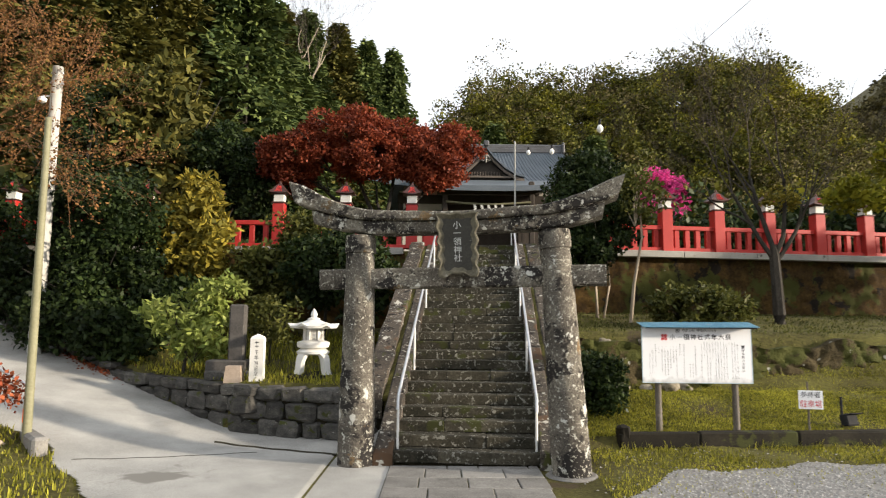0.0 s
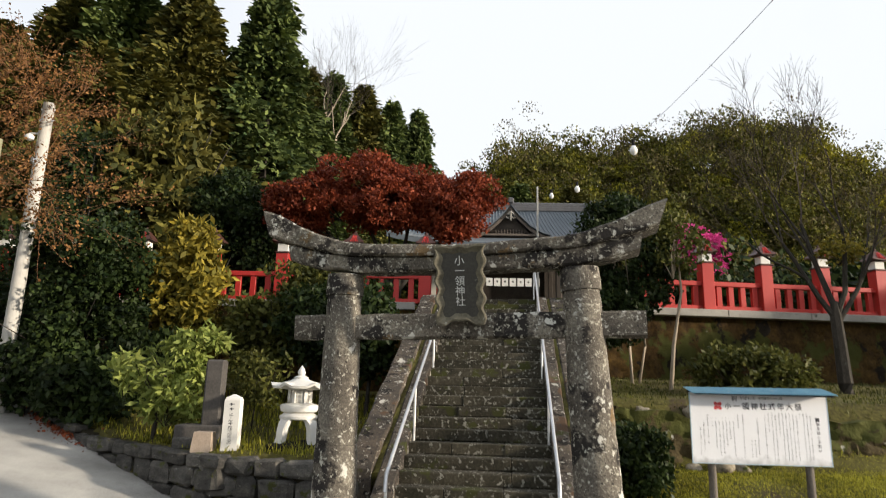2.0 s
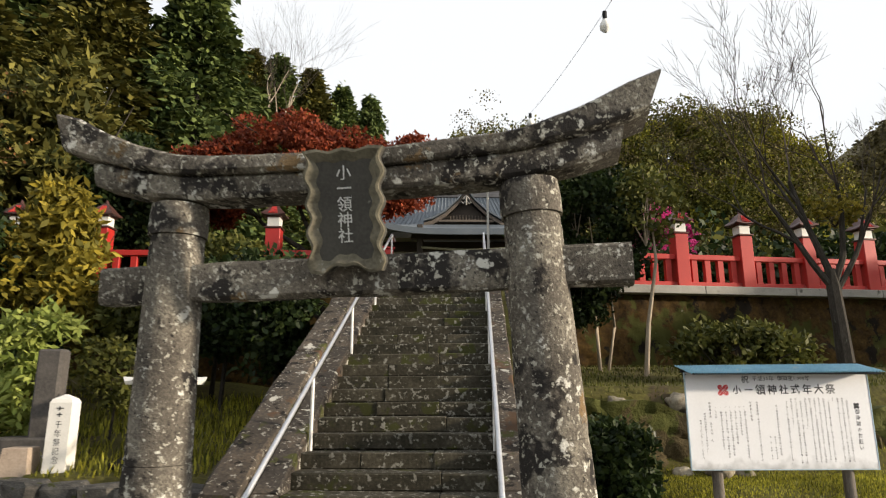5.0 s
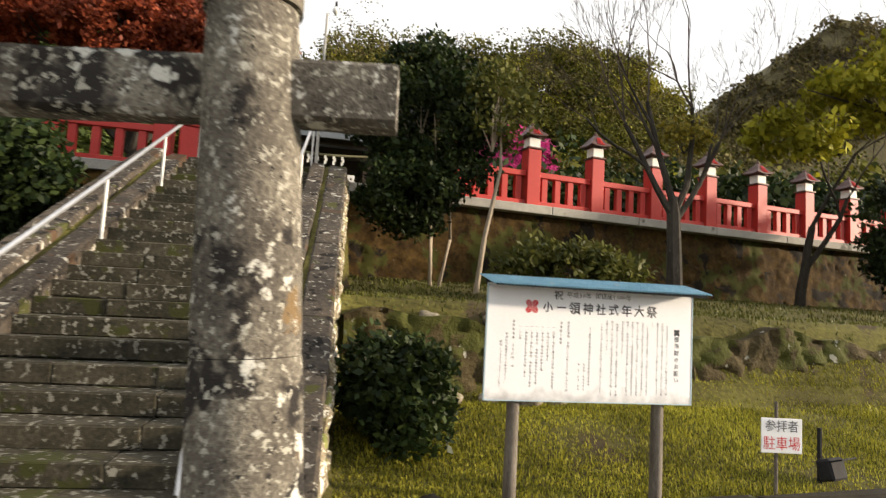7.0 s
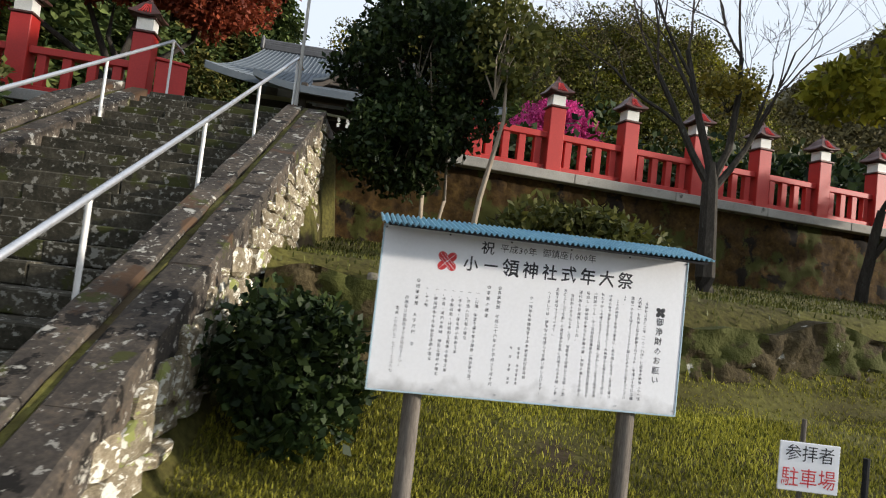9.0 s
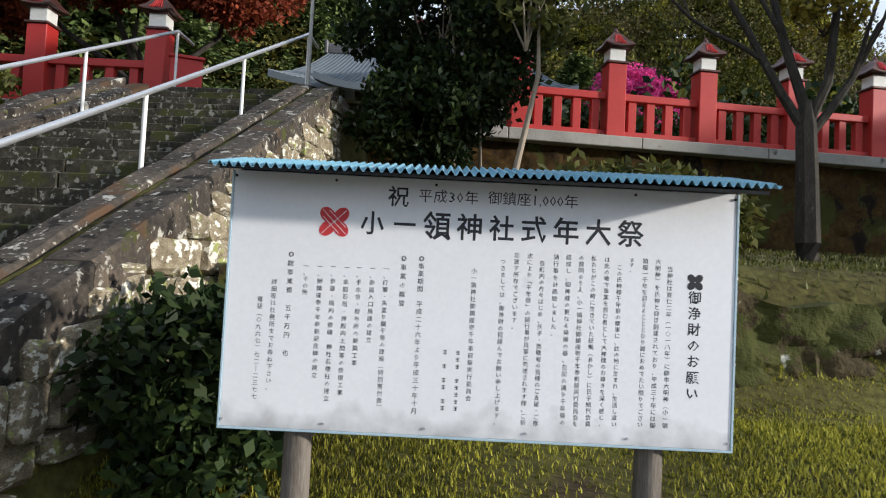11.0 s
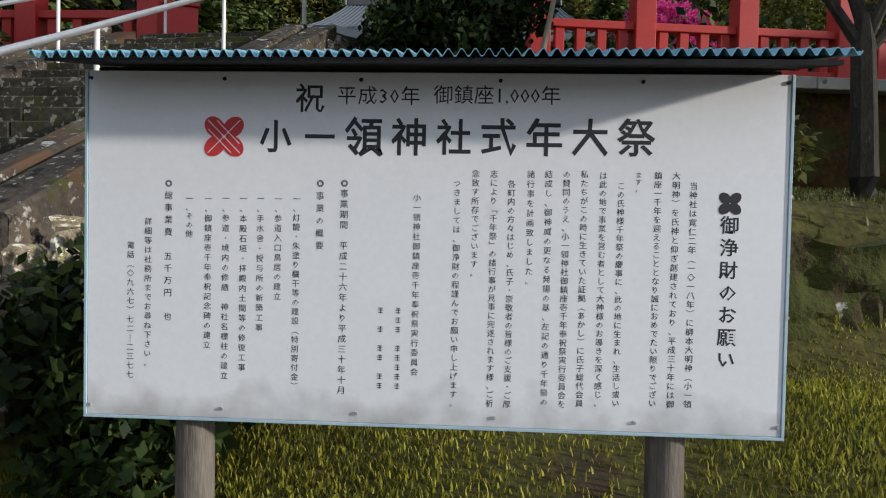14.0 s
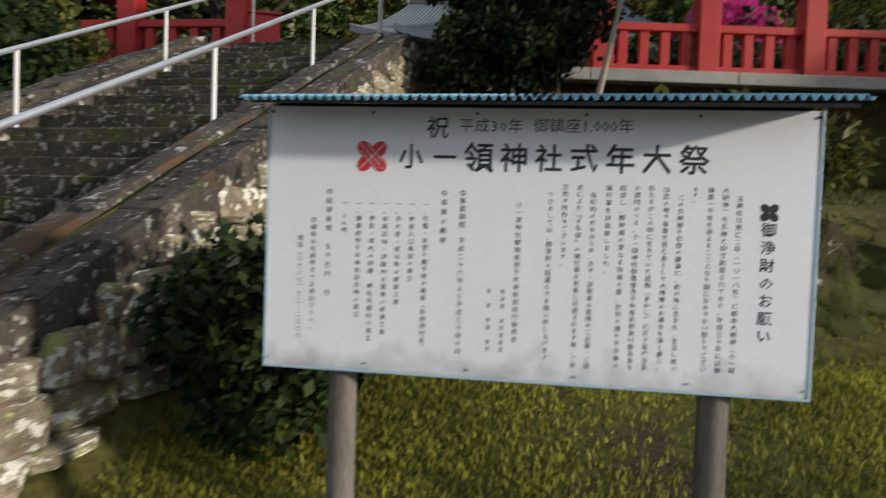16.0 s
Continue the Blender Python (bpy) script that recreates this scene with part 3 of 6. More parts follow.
stairs = thing("stone_stairs", "steep flight of mossy weathered stone steps with low side kerbs", "stairs", kind="structure")
stairs.matrix_world = STAIR
g = Geo()
for n in range(STEPS):
    g.box((0, n * TREAD + 0.32, n * RISE - 0.06), (2.1, 0.5, RISE + 0.14))
part("bedding", g, mortar_mat, stairs)

# right and left side walls that carry the outer copings
for side, name in ((1, "right"), (-1, "left")):
    g = Geo()
    rings = []
    lo = 0.35 if side > 0 else 1.2
    for i in range(17):
        d = lo + (7.75 - lo) * i / 16
        z = slope_z(d) - 0.13 + (0.0 if side > 0 else 0.08)
        rings.append([(side * 1.30, d, -0.3), (side * 1.30, d, z), (side * 1.56, d, z), (side * 1.60, d, -0.3)])
    g.loft(rings)
    part("wall_core", g, mortar_mat, stairs)
rng = random.Random(7)
for d0, d1 in ((-0.12, 1.25), (1.26, 2.7), (2.71, 4.4), (4.41, 6.1), (6.11, 7.8)):
    part("kerb_stone", slope_block(1.02, 1.26, d0, d1, 0.10, 0.3, rng), stringer_mat, stairs)
    part("kerb_stone", slope_block(-1.28, -1.02, d0, d1, 0.06, 0.3, rng), stringer_mat, stairs)
    part("coping_stone", slope_block(1.33, 1.63, d0, d1, 0.08, 0.22, rng), stringer_mat, stairs)
for d0, d1 in ((1.15, 2.4), (2.41, 4.1), (4.11, 5.9), (5.91, 7.8)):
    part("coping_stone", slope_block(-1.72, -1.36, d0, d1, 0.13, 0.3, rng, 0.02), stringer_mat, stairs)

for s0, s1, up in ((1.25, 1.345, 0.045), (-1.37, -1.27, 0.03)):
    part("moss_strip", slope_block(s0, s1, 1.2 if s0 < 0 else -0.1, 7.8, up, 0.3, rng, 0.02), ground_mat, stairs, "strip of moss and earth between the kerbs")

# ---- gate ----
torii = thing("stone_torii_gate", "weathered stone gate blotched with white lichen over the stair foot", "gate", (0.21, 8.75, 0))
torii.matrix_world = pose(0.24, 8.75, 0, 0, -0.7, -11.0)


def pillar(side):
    x0, x1 = (1.49, 1.33) if side > 0 else (-1.47, -1.435)
    rng = random.Random(3 + side)
    def ring(z0, z1, r0, r1, name, steps=10):
        pts, rad = [], []
        for i in range(steps + 1):
            k = i / steps
            z = z0 + (z1 - z0) * k
            pts.append((x0 + (x1 - x0) * z / 3.2, 0, z))
            rad.append((r0 + (r1 - r0) * k) * (0.975 if i in (0, steps) else 1.0))
        g = Geo().tube(pts, rad, 28, True, 0.006, rng)
        return part(name, g, torii_stone, torii, smooth=True)
    ring(-0.1, 0.62 if side > 0 else 1.28, 0.262, 0.252 if side > 0 else 0.243, "pillar_drum")
    if side > 0:
        ring(0.624, 1.45, 0.254, 0.238, "pillar_drum")
        ring(1.453, 2.98, 0.236, 0.204, "pillar_shaft", 14)
    else:
        ring(1.284, 2.98, 0.236, 0.204, "pillar_shaft", 14)
    ring(2.984, 3.235, 0.226, 0.216, "pillar_capital", 4)
    g = Geo().lathe([(0.34, -0.12), (0.345, -0.01), (0.31, 0.015)], 24, (x0, 0, 0))
    part("footing", g, slab_mat, torii)


pillar(-1)
pillar(1)


def beam(length0, length1, z_at, h_at, thick_at, name, end_cut=0.0, n=36, j=0.006):
    rng = random.Random(len(name))
    rings = []
    for i in range(n + 1):
        k = i / n
        x = length0 + (length1 - length0) * k
        z, h, w = z_at(x), h_at(x), thick_at(x) / 2
        cut = end_cut * (1 if x > 0 else -1) if i in (0, n) or end_cut == 0 else 0
        c = 0.025
        def q():
            return rng.uniform(-j, j)
        lean = 0.0 if i not in (0, n) else end_cut * (1 if x > 0 else -1)
        rings.append([(x, -w + c, z + q()), (x, -w + q(), z + c), (x + lean, -w + q(), z + h - c), (x + lean, -w + c, z + h + q()),
                      (x + lean, w - c, z + h + q()), (x + lean, w + q(), z + h - c), (x, w + q(), z + c), (x, w - c, z + q())])
    return part(name, Geo().loft(rings), torii_stone, torii, smooth=True)


def bow(x):
    return 0.035 * abs(x / 1.3) ** 1.5 + 0.205 * max(0, (abs(x) - 1.15) / 1.0) ** 1.7


beam(-2.1, 1.98, lambda x: 3.225 + 0.75 * bow(x), lambda x: 0.17 + 0.03 * abs(x) / 2, lambda x: 0.33, "lower_lintel", 0.03)
beam(-2.38, 2.19, lambda x: 3.40 + 0.78 * bow(x) + 0.01 * abs(x), lambda x: 0.125 + 0.55 * bow(x), lambda x: 0.46, "top_lintel", 0.09)
beam(-2.02, 2.01, lambda x: 2.468, lambda x: 0.285, lambda x: 0.19, "tie_beam", 0.0, 24)

plaque = part("name_plaque", Geo(), plaque_stone, torii, "scalloped dark stone plaque with pale brushed characters")
outline = []
for k in range(20):
    x = -0.26 + 0.52 * k / 19
    outline.append((x, -0.43 - 0.022 * math.cos(x / 0.26 * math.pi * 1.5) ** 2 + 0.03 * math.cos(x / 0.26 * math.pi)))
for k in range(28):
    z = -0.40 + 0.82 * k / 27
    outline.append((0.268 + 0.05 * max(0, z) + 0.020 * math.sin(z * 30 + 0.6), z))
outline += [(0.20, 0.43), (0.10, 0.405), (0, 0.43), (-0.10, 0.405), (-0.20, 0.43)]
for k in range(28):
    z = 0.42 - 0.82 * k / 27
    outline.append((-0.268 - 0.05 * max(0, z) - 0.020 * math.sin(z * 30 + 0.6), z))
g = Geo()
g.prism(outline, pose(0, 0, 0), 0.055)
plaque.data = g.mesh("name_plaque", plaque_stone)
plaque.matrix_basis = pose(0.035, -0.285, 3.06, 10, 0, 0)
rings = [[(x * k, y, z * q) for x, z in outline] for k, q, y in ((1.0, 1.0, 0.002), (1.0, 1.0, -0.034), (0.93, 0.95, -0.040), (0.80, 0.86, -0.016), (0.70, 0.80, -0.001))]
part("carved_rim", Geo().loft(rings, closed=False), plaque_rim_stone, plaque, "raised scalloped rim of the plaque", smooth=True)
words("plaque_writing", "小一領神社", 0.115, pale_letter_mat, plaque, pose(0, -0.006, 0.30), vertical=True, line=0.98, depth=0.003)
part("plaque_bracket", Geo().tube([(0.03, -0.29, 3.32), (0.03, -0.15, 3.32)], 0.03, 8), plaque_stone, torii)
part("plaque_bracket", Geo().tube([(0, -0.16, 2.69), (0, -0.08, 2.69)], 0.03, 8), plaque_stone, torii)


# ---- handrails on the stairs ----
def stair_rail(s, label, first):
    ob = thing("handrail", label, "handrail", group="stair handrails")
    ob.matrix_world = STAIR
    end = first[-1]
    path = [(s, 0.10, slope_z(0.1) + 0.50), (s, 0.15, slope_z(0.15) + 0.66), (s, 4.0, slope_z(4.0) + 0.67), (s, end, slope_z(end) + 0.72), (s, end + 0.5, slope_z(end) + 0.70)]
    part("rail", Geo().tube(path, 0.024, 12), steel_mat, ob, smooth=True)
    for d in first:
        z = min(math.ceil((d + 0.01) / TREAD), STEPS) * RISE
        part("post", Geo().tube([(s, d, z - 0.03), (s, d, slope_z(d) + 0.66 + 0.006 * d)], 0.019, 10), white_post_mat, ob, smooth=True)
    return ob


stair_rail(-0.98, "steel tube handrail on white posts along the steps", (0.16, 2.2, 4.3, 6.35, 8.4))
stair_rail(0.985, "steel tube handrail on white posts along the steps", (0.16, 2.2, 4.22, 6.12, 8.42))

# ---- notice board ----
board = thing("notice_board", "white notice board with black brush writing under blue corrugated roofing", "notice board", (4.155, 10.37, 0.20))
W, H, B0 = 1.785, 0.90, 0.85
for x in (-0.63, 0.63):
    g = Geo().tube([(x, 0.06, -0.3), (x * 1.0, 0.06, 0.5), (x, 0.06, B0 + 0.86)], [0.055, 0.052, 0.048], 12, True, 0.03, random.Random(2))
    part("post", g, post_wood_mat, board, "weathered round timber post", smooth=True)
part("panel", Geo().box((0, 0, B0 + H / 2), (W, 0.02, H), bevel=0.002), board_panel_mat, board)
for x in (-1, 1):
    part("edge_strip", Geo().box((x * (W / 2 + 0.004), 0, B0 + H / 2), (0.008, 0.026, H), bevel=0.001), board_edge_mat, board)
part("edge_strip", Geo().box((0, 0, B0 - 0.004), (W + 0.016, 0.026, 0.008), bevel=0.001), board_edge_mat, board)
for z in (B0 + 0.12, B0 + H - 0.12):
    part("batten", Geo().box((0, 0.026, z), (W - 0.1, 0.03, 0.06), bevel=0.003), post_wood_mat, board)
rings = []
NW = 62
for k in range(NW * 6 + 1):
    x = -0.92 + 1.87 * k / (NW * 6)
    w = 0.009 * math.sin(2 * math.pi * k / 6) - 0.03 + 0.008 * x
    rings.append([(x, -0.20, B0 + H + 0.028 + w), (x, 0.17, B0 + H + 0.108 + w), (x, 0.17, B0 + H + 0.1055 + w), (x, -0.20, B0 + H + 0.0255 + w)])
part("roof_sheet", Geo().loft(rings), blue_roof_mat, board, "blue corrugated metal sheet", smooth=True)
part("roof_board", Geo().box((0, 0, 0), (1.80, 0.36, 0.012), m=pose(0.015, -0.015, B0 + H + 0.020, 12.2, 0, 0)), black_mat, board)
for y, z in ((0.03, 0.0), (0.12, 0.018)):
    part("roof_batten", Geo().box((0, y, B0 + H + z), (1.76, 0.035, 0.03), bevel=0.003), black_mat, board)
for i in range(6):
    for z in (0.025, H - 0.02):
        g = Geo().tube([(-0.885 + i * 0.354, -0.010, B0 + z), (-0.885 + i * 0.354, -0.014, B0 + z)], 0.005, 8)
        part("screw", g, steel_mat if z < 0.1 else black_mat, board)
for z in (0.3, 0.6):
    for x in (-0.898, 0.898):
        part("screw", Geo().tube([(x, -0.010, B0 + z), (x, -0.014, B0 + z)], 0.005, 8), steel_mat, board)


def on_board(u, v):
    """u, v: fractions across and down the panel."""
    return pose((u - 0.5) * W, -0.0103, B0 + (1 - v) * H)


def one_word(name, text, size, mat, u, v, **kw):
    """Lettering centred on a place of the panel."""
    ob = words(name, text, size, mat, board, on_board(u, v), **kw)
    lo = [min(c[k] for c in ob.bound_box) for k in (0, 2)]
    hi = [max(c[k] for c in ob.bound_box) for k in (0, 2)]
    ob.matrix_basis = on_board(u, v) @ pose(-(lo[0] + hi[0]) / 2, 0, -(lo[1] + hi[1]) / 2)
    return ob


one_word("heading_writing", "祝", 0.078, ink_mat, 0.3274, 0.0744, heavy=0.0008)
one_word("heading_writing", "平成30年", 0.051, ink_mat, 0.4263, 0.0656, spacing=1.10)
one_word("heading_writing", "御鎮座1,000年", 0.051, ink_mat, 0.594, 0.0622, spacing=1.02)
for i, c in enumerate("小一領神社式年大祭"):
    one_word("title_writing", c, (0.088, 0.085, 0.105, 0.1, 0.095, 0.098, 0.1, 0.098, 0.1)[i], ink_mat, 0.2782 + 0.064 * i, 0.184 - 0.001 * i, squeeze=0.95, heavy=0.0016)

# crest of four crossed feathers in red
g = Geo()
for k in range(4):
    a = math.radians(45 + 90 * k)
    pts = []
    for i in range(22):
        b = 2 * math.pi * i / 22
        px, pz = 0.034 + 0.031 * math.cos(b), 0.024 * math.sin(b)
        pts.append((px * math.cos(a) - pz * math.sin(a), px * math.sin(a) + pz * math.cos(a)))
    g.prism(pts, on_board(0.2022, 0.1867) @ pose(0, -0.0002 * k - 0.0002, 0), 0.0003)
crest = part("crest", g, red_ink_mat, board, "red crest of crossed feathers")
g = Geo()
for a in (45, 135):
    for off in (0,) if a == 135 else (0, -0.016, 0.016):
        g.box((0, 0, 0), (0.12 - abs(off) * 2.2, 0.0003, 0.0018), m=on_board(0.2022, 0.1867) @ pose(0, -0.0012, 0, 0, a, 0) @ pose(0, 0, off))
part("crest_lines", g, board_mat, crest)
g = Geo()
for k in range(4):
    a = math.radians(45 + 90 * k)
    pts = [((0.018 + 0.0165 * math.cos(2 * math.pi * i / 14)) * math.cos(a) - 0.013 * math.sin(2 * math.pi * i / 14) * math.sin(a),
            (0.018 + 0.0165 * math.cos(2 * math.pi * i / 14)) * math.sin(a) + 0.013 * math.sin(2 * math.pi * i / 14) * math.cos(a)) for i in range(14)]
    g.prism(pts, on_board(0.9212, 0.3544) @ pose(0, -0.0002 * k - 0.0002, 0), 0.0003)
part("small_crest", g, ink_mat, board, "small black crest")
words("column_writing", "御浄財のお願い", 0.047, ink_mat, board, on_board(0.9218, 0.392), vertical=True, line=1.19, heavy=0.0006)

COLUMNS = [  # across, top, foot, words
    (0.871, 0.298, 0.931, "当神社は寛仁二年(一〇一八年)に柳本大明神(小一領"),
    (0.847, 0.271, 0.933, "大明神)を氏神と仰ぎ創建されており、平成三十年には御"),
    (0.822, 0.271, 0.931, "鎮座一千年を迎えることとなり誠におめでたい限りでござい"),
    (0.795, 0.272, 0.331, "ます。"),
    (0.771, 0.301, 0.934, "この氏神様千年祭の慶事に、此の地に生まれ、生活し或い"),
    (0.746, 0.273, 0.936, "は此の地で事業を営む者として大神様のお導きを深く感じ、"),
    (0.720, 0.270, 0.938, "私たちがこの時に生きていた証拠(あかし)に氏子総代会員"),
    (0.695, 0.271, 0.942, "の賛同のうえ、小一領神社御鎮座壱千年奉祝祭実行委員会を"),
    (0.670, 0.271, 0.940, "結成し、御神威の更なる発揚の基、左記の通り千年祭の"),
    (0.645, 0.272, 0.599, "諸行事を計画致しました。"),
    (0.618, 0.300, 0.947, "各町内の方々はじめ、氏子・崇敬者の皆様のご支援・ご厚"),
    (0.593, 0.273, 0.946, "志により「千年祭」の諸行事が見事に完遂されます様、ご祈"),
    (0.567, 0.273, 0.578, "念致す所存でございます。"),
    (0.541, 0.301, 0.951, "つきましては、御浄財の程謹んでお願い申し上げます。"),
    (0.484, 0.343, 0.866, "小一領神社御鎮座壱千年奉祝祭実行委員会"),
    (0.379, 0.304, 0.926, "◎事業期間　平成二十六年より平成三十年十月"),
    (0.344, 0.306, 0.518, "◎事業の概要"),
    (0.310, 0.352, 0.917, "一、灯籠・朱塗り欄干等の建設(特別寄付金)"),
    (0.283, 0.353, 0.660, "一、参道入口鳥居の建立"),
    (0.257, 0.353, 0.752, "一、手水舎・授与所の新築工事"),
    (0.232, 0.354, 0.869, "一、本殿石垣・拝殿内土間等の修復工事"),
    (0.206, 0.354, 0.894, "一、参道・境内の修繕　神社名標柱の建立"),
    (0.180, 0.356, 0.806, "一、御鎮座壱千年奉祝記念碑の建立"),
    (0.152, 0.356, 0.483, "一、その他"),
    (0.121, 0.312, 0.733, "◎総事業費　五千万円　也"),
    (0.091, 0.424, 0.863, "詳細等は社務所までお尋ね下さい。"),
    (0.065, 0.494, 0.898, "電話(〇九六七)七二-二三七七"),
]
VERTICAL = str.maketrans("ー-()「」", "｜｜︵︶﹁﹂")
for u, top, foot, text in COLUMNS:
    line = (foot - top) * H / len(text)
    size = min(0.0225 if text[0] == "◎" else 0.0205, line * 0.92)
    words("column_writing", text.translate(VERTICAL), size, ink_mat, board, on_board(u, top), vertical=True, line=line / size)
# two short columns that stay unlettered
for u, marks in ((0.4595, (0, 1, 2, 4, 5, 6, 7, 8)), (0.434, (0, 2, 4, 5, 7, 8))):
    for i in marks:
        g = Geo()
        for z in (-0.005, 0.001, 0.006):
            g.box((0, 0, 0), (0.014 - 0.3 * abs(z), 0.0004, 0.0018), m=on_board(u, 0.675 + 0.027 * i) @ pose(0, 0, z))
        g.box((0, 0, 0), (0.002, 0.0004, 0.015), m=on_board(u, 0.675 + 0.027 * i) @ pose(0.001, 0, 0))
        part("column_writing", g, ink_mat, board)
# ---- parking sign ----
psign = thing("parking_sign", "small white parking sign with black and red characters on a stake", "sign", (6.05, 10.5, 0.27), rz=-10)
part("panel", Geo().box((0, 0, 0.51), (0.37, 0.012, 0.30), bevel=0.003), board_mat, psign)
part("stake", Geo().tube([(-0.03, 0.03, -0.2), (-0.03, 0.03, 0.80)], 0.016, 8), post_wood_mat, psign)
words("writing", "参拝者", 0.108, ink_mat, psign, pose(0, -0.008, 0.64), squeeze=0.95)
words("writing", "駐車場", 0.126, red_ink_mat, psign, pose(0, -0.008, 0.50), squeeze=0.9)
lampbox = thing("garden_floodlight", "black floodlight box on a short spike in the grass", "floodlight", (6.82, 10.75, 0.30), rz=20)
part("housing", Geo().box((0, 0, 0.12), (0.27, 0.14, 0.2), bevel=0.02, m=pose(0, 0, 0.13, -15, 0, 0)), black_mat, lampbox)
part("visor", Geo().box((0.02, -0.1, 0.2), (0.27, 0.14, 0.015), bevel=0.004, m=pose(0.0, -0.09, 0.235, -20, 0, 0)), black_mat, lampbox)
part("spike", Geo().tube([(-0.06, 0.08, -0.15), (-0.06, 0.08, 0.5)], 0.022, 8), black_mat, lampbox)


# ---- red fences with lantern posts ----
def lantern_post(at, rz):
    ob = thing("lantern_post", "vermilion fence post topped by a small roofed white lantern", "lantern post", at, "lantern posts", rz=rz)
    part("post", Geo().box((0, 0, 0.66), (0.34, 0.34, 1.32), bevel=0.012), red_mat, ob)
    part("collar", Geo().box((0, 0, 1.34), (0.40, 0.40, 0.04), bevel=0.006), copper_mat, ob)
    part("lamp_box", Geo().box((0, 0, 1.48), (0.29, 0.29, 0.25), bevel=0.006), lamp_white_mat, ob)
    part("lamp_cap", Geo().box((0, 0, 1.60), (0.36, 0.36, 0.025), bevel=0.004), copper_mat, ob)
    part("roof", Geo().lathe([(0.275, 1.615), (0.27, 1.64), (0.19, 1.72), (0.12, 1.83), (0.035, 1.93)], 16, square=True, flare=0.035, turn=0.0), copper_mat, ob)
    roof = ob.children[-1]
    for s in (-1, 1):
        for k in range(-2, 3):
            g = Geo().tube([(k * 0.05, s * 0.268, 1.655), (k * 0.035, s * 0.188, 1.738), (k * 0.02, s * 0.115, 1.85)], 0.012, 5)
            part("roof_rib", g, red_mat, roof)
    part("finial", Geo().lathe([(0.045, 1.90), (0.05, 1.94), (0.03, 1.98), (0.01, 2.02)], 10), copper_mat, ob)
    return ob


def fence_run(a, b, name="fence_section", balusters=4):
    a, b = Vector(a), Vector(b)
    rz = math.degrees(math.atan2(b.y - a.y, b.x - a.x))
    length = (b - a).length - 0.34
    ob = thing(name, "vermilion painted fence with a top rail and square balusters", "fence", tuple((a + b) / 2), "fence sections", rz=rz)
    part("top_rail", Geo().box((0, 0, 0.74), (length, 0.20, 0.13), bevel=0.01), red_mat, ob)
    part("bottom_rail", Geo().box((0, 0, 0.06), (length, 0.20, 0.12), bevel=0.01), red_mat, ob)
    for i in range(balusters):
        x = length * ((i + 0.5) / balusters - 0.5)
        part("baluster", Geo().box((x, 0, 0.40), (0.15, 0.13, 0.58), bevel=0.008), red_mat, ob)
    return ob


def fence_line(p0, step, count, first=True, z=4.2):
    post, run = None, None
    rz = math.degrees(math.atan2(step[1], step[0]))
    for i in range(count):
        at = (p0[0] + step[0] * i, p0[1] + step[1] * i, z)
        post = lantern_post(at, rz) if post is None else copy_thing(post, pose(*at, 0, 0, rz))
        nxt = (at[0] + step[0], at[1] + step[1], z)
        if run is None:
            run = fence_run(at, nxt)
        elif i < count - 1 or first:
            copy_thing(run, pose((at[0] + nxt[0]) / 2, (at[1] + nxt[1]) / 2, z, 0, 0, rz))


fence_line((5.22, 19.22), (1.72, 0.23), 9, z=4.24)
fence_line((-0.92, 18.7), (-1.98, -0.01), 7, z=4.16)
lantern_post((3.4, 19.0, 4.14), 7.6)

# wing boards beside the stair head, painted red
wing = thing("red_gate_wing", "vermilion boarded wing wall beside the stair head", "fence", (-0.34, 18.45, 4.06), rz=20)
part("board", Geo().box((0, 0, 0.45), (0.5, 0.12, 0.9), bevel=0.01), red_mat, wing)
part("cap", Geo().box((0, 0, 0.93), (0.56, 0.18, 0.05), bevel=0.01), red_mat, wing)
# copings and the walls below
g = Geo()
rng = random.Random(1)
for i in range(9):
    x = 2.6 + i * 2.4
    g.box((x + 1.2, 19.22 + (x + 1.2 - 5.22) * 0.1337, 4.14), (2.41, 0.52, 0.20), 7.62, 0.012)
solo("coping_right", g, coping_mat, "pale concrete coping along the terrace wall", "coping", "structure")
g = Geo()
for i in range(7):
    g.box((-1.15 - i * 2.2 - 1.1, 18.68, 4.07), (2.19, 0.5, 0.20), 0, 0.012)
solo("coping_left", g, coping_mat, "pale concrete coping along the terrace wall", "coping", "structure")

# thin mast at the stair head
mast = thing("mast", "thin pale metal mast standing at the stair head", "mast", (1.98, 17.05, 4.0))
part("pole", Geo().tube([(0, 0, -0.05), (0, 0, 3.0)], [0.03, 0.022], 10), pole_mat, mast, smooth=True)
part("foot", Geo().box((0, 0, 0.03), (0.2, 0.2, 0.06), bevel=0.01), coping_mat, mast)

# ---- shrine hall ----
hall = thing("shrine_hall", "timber shrine hall with a grey-blue tiled roof and carved gable", "shrine", (2.7, 44.3, 5.5))


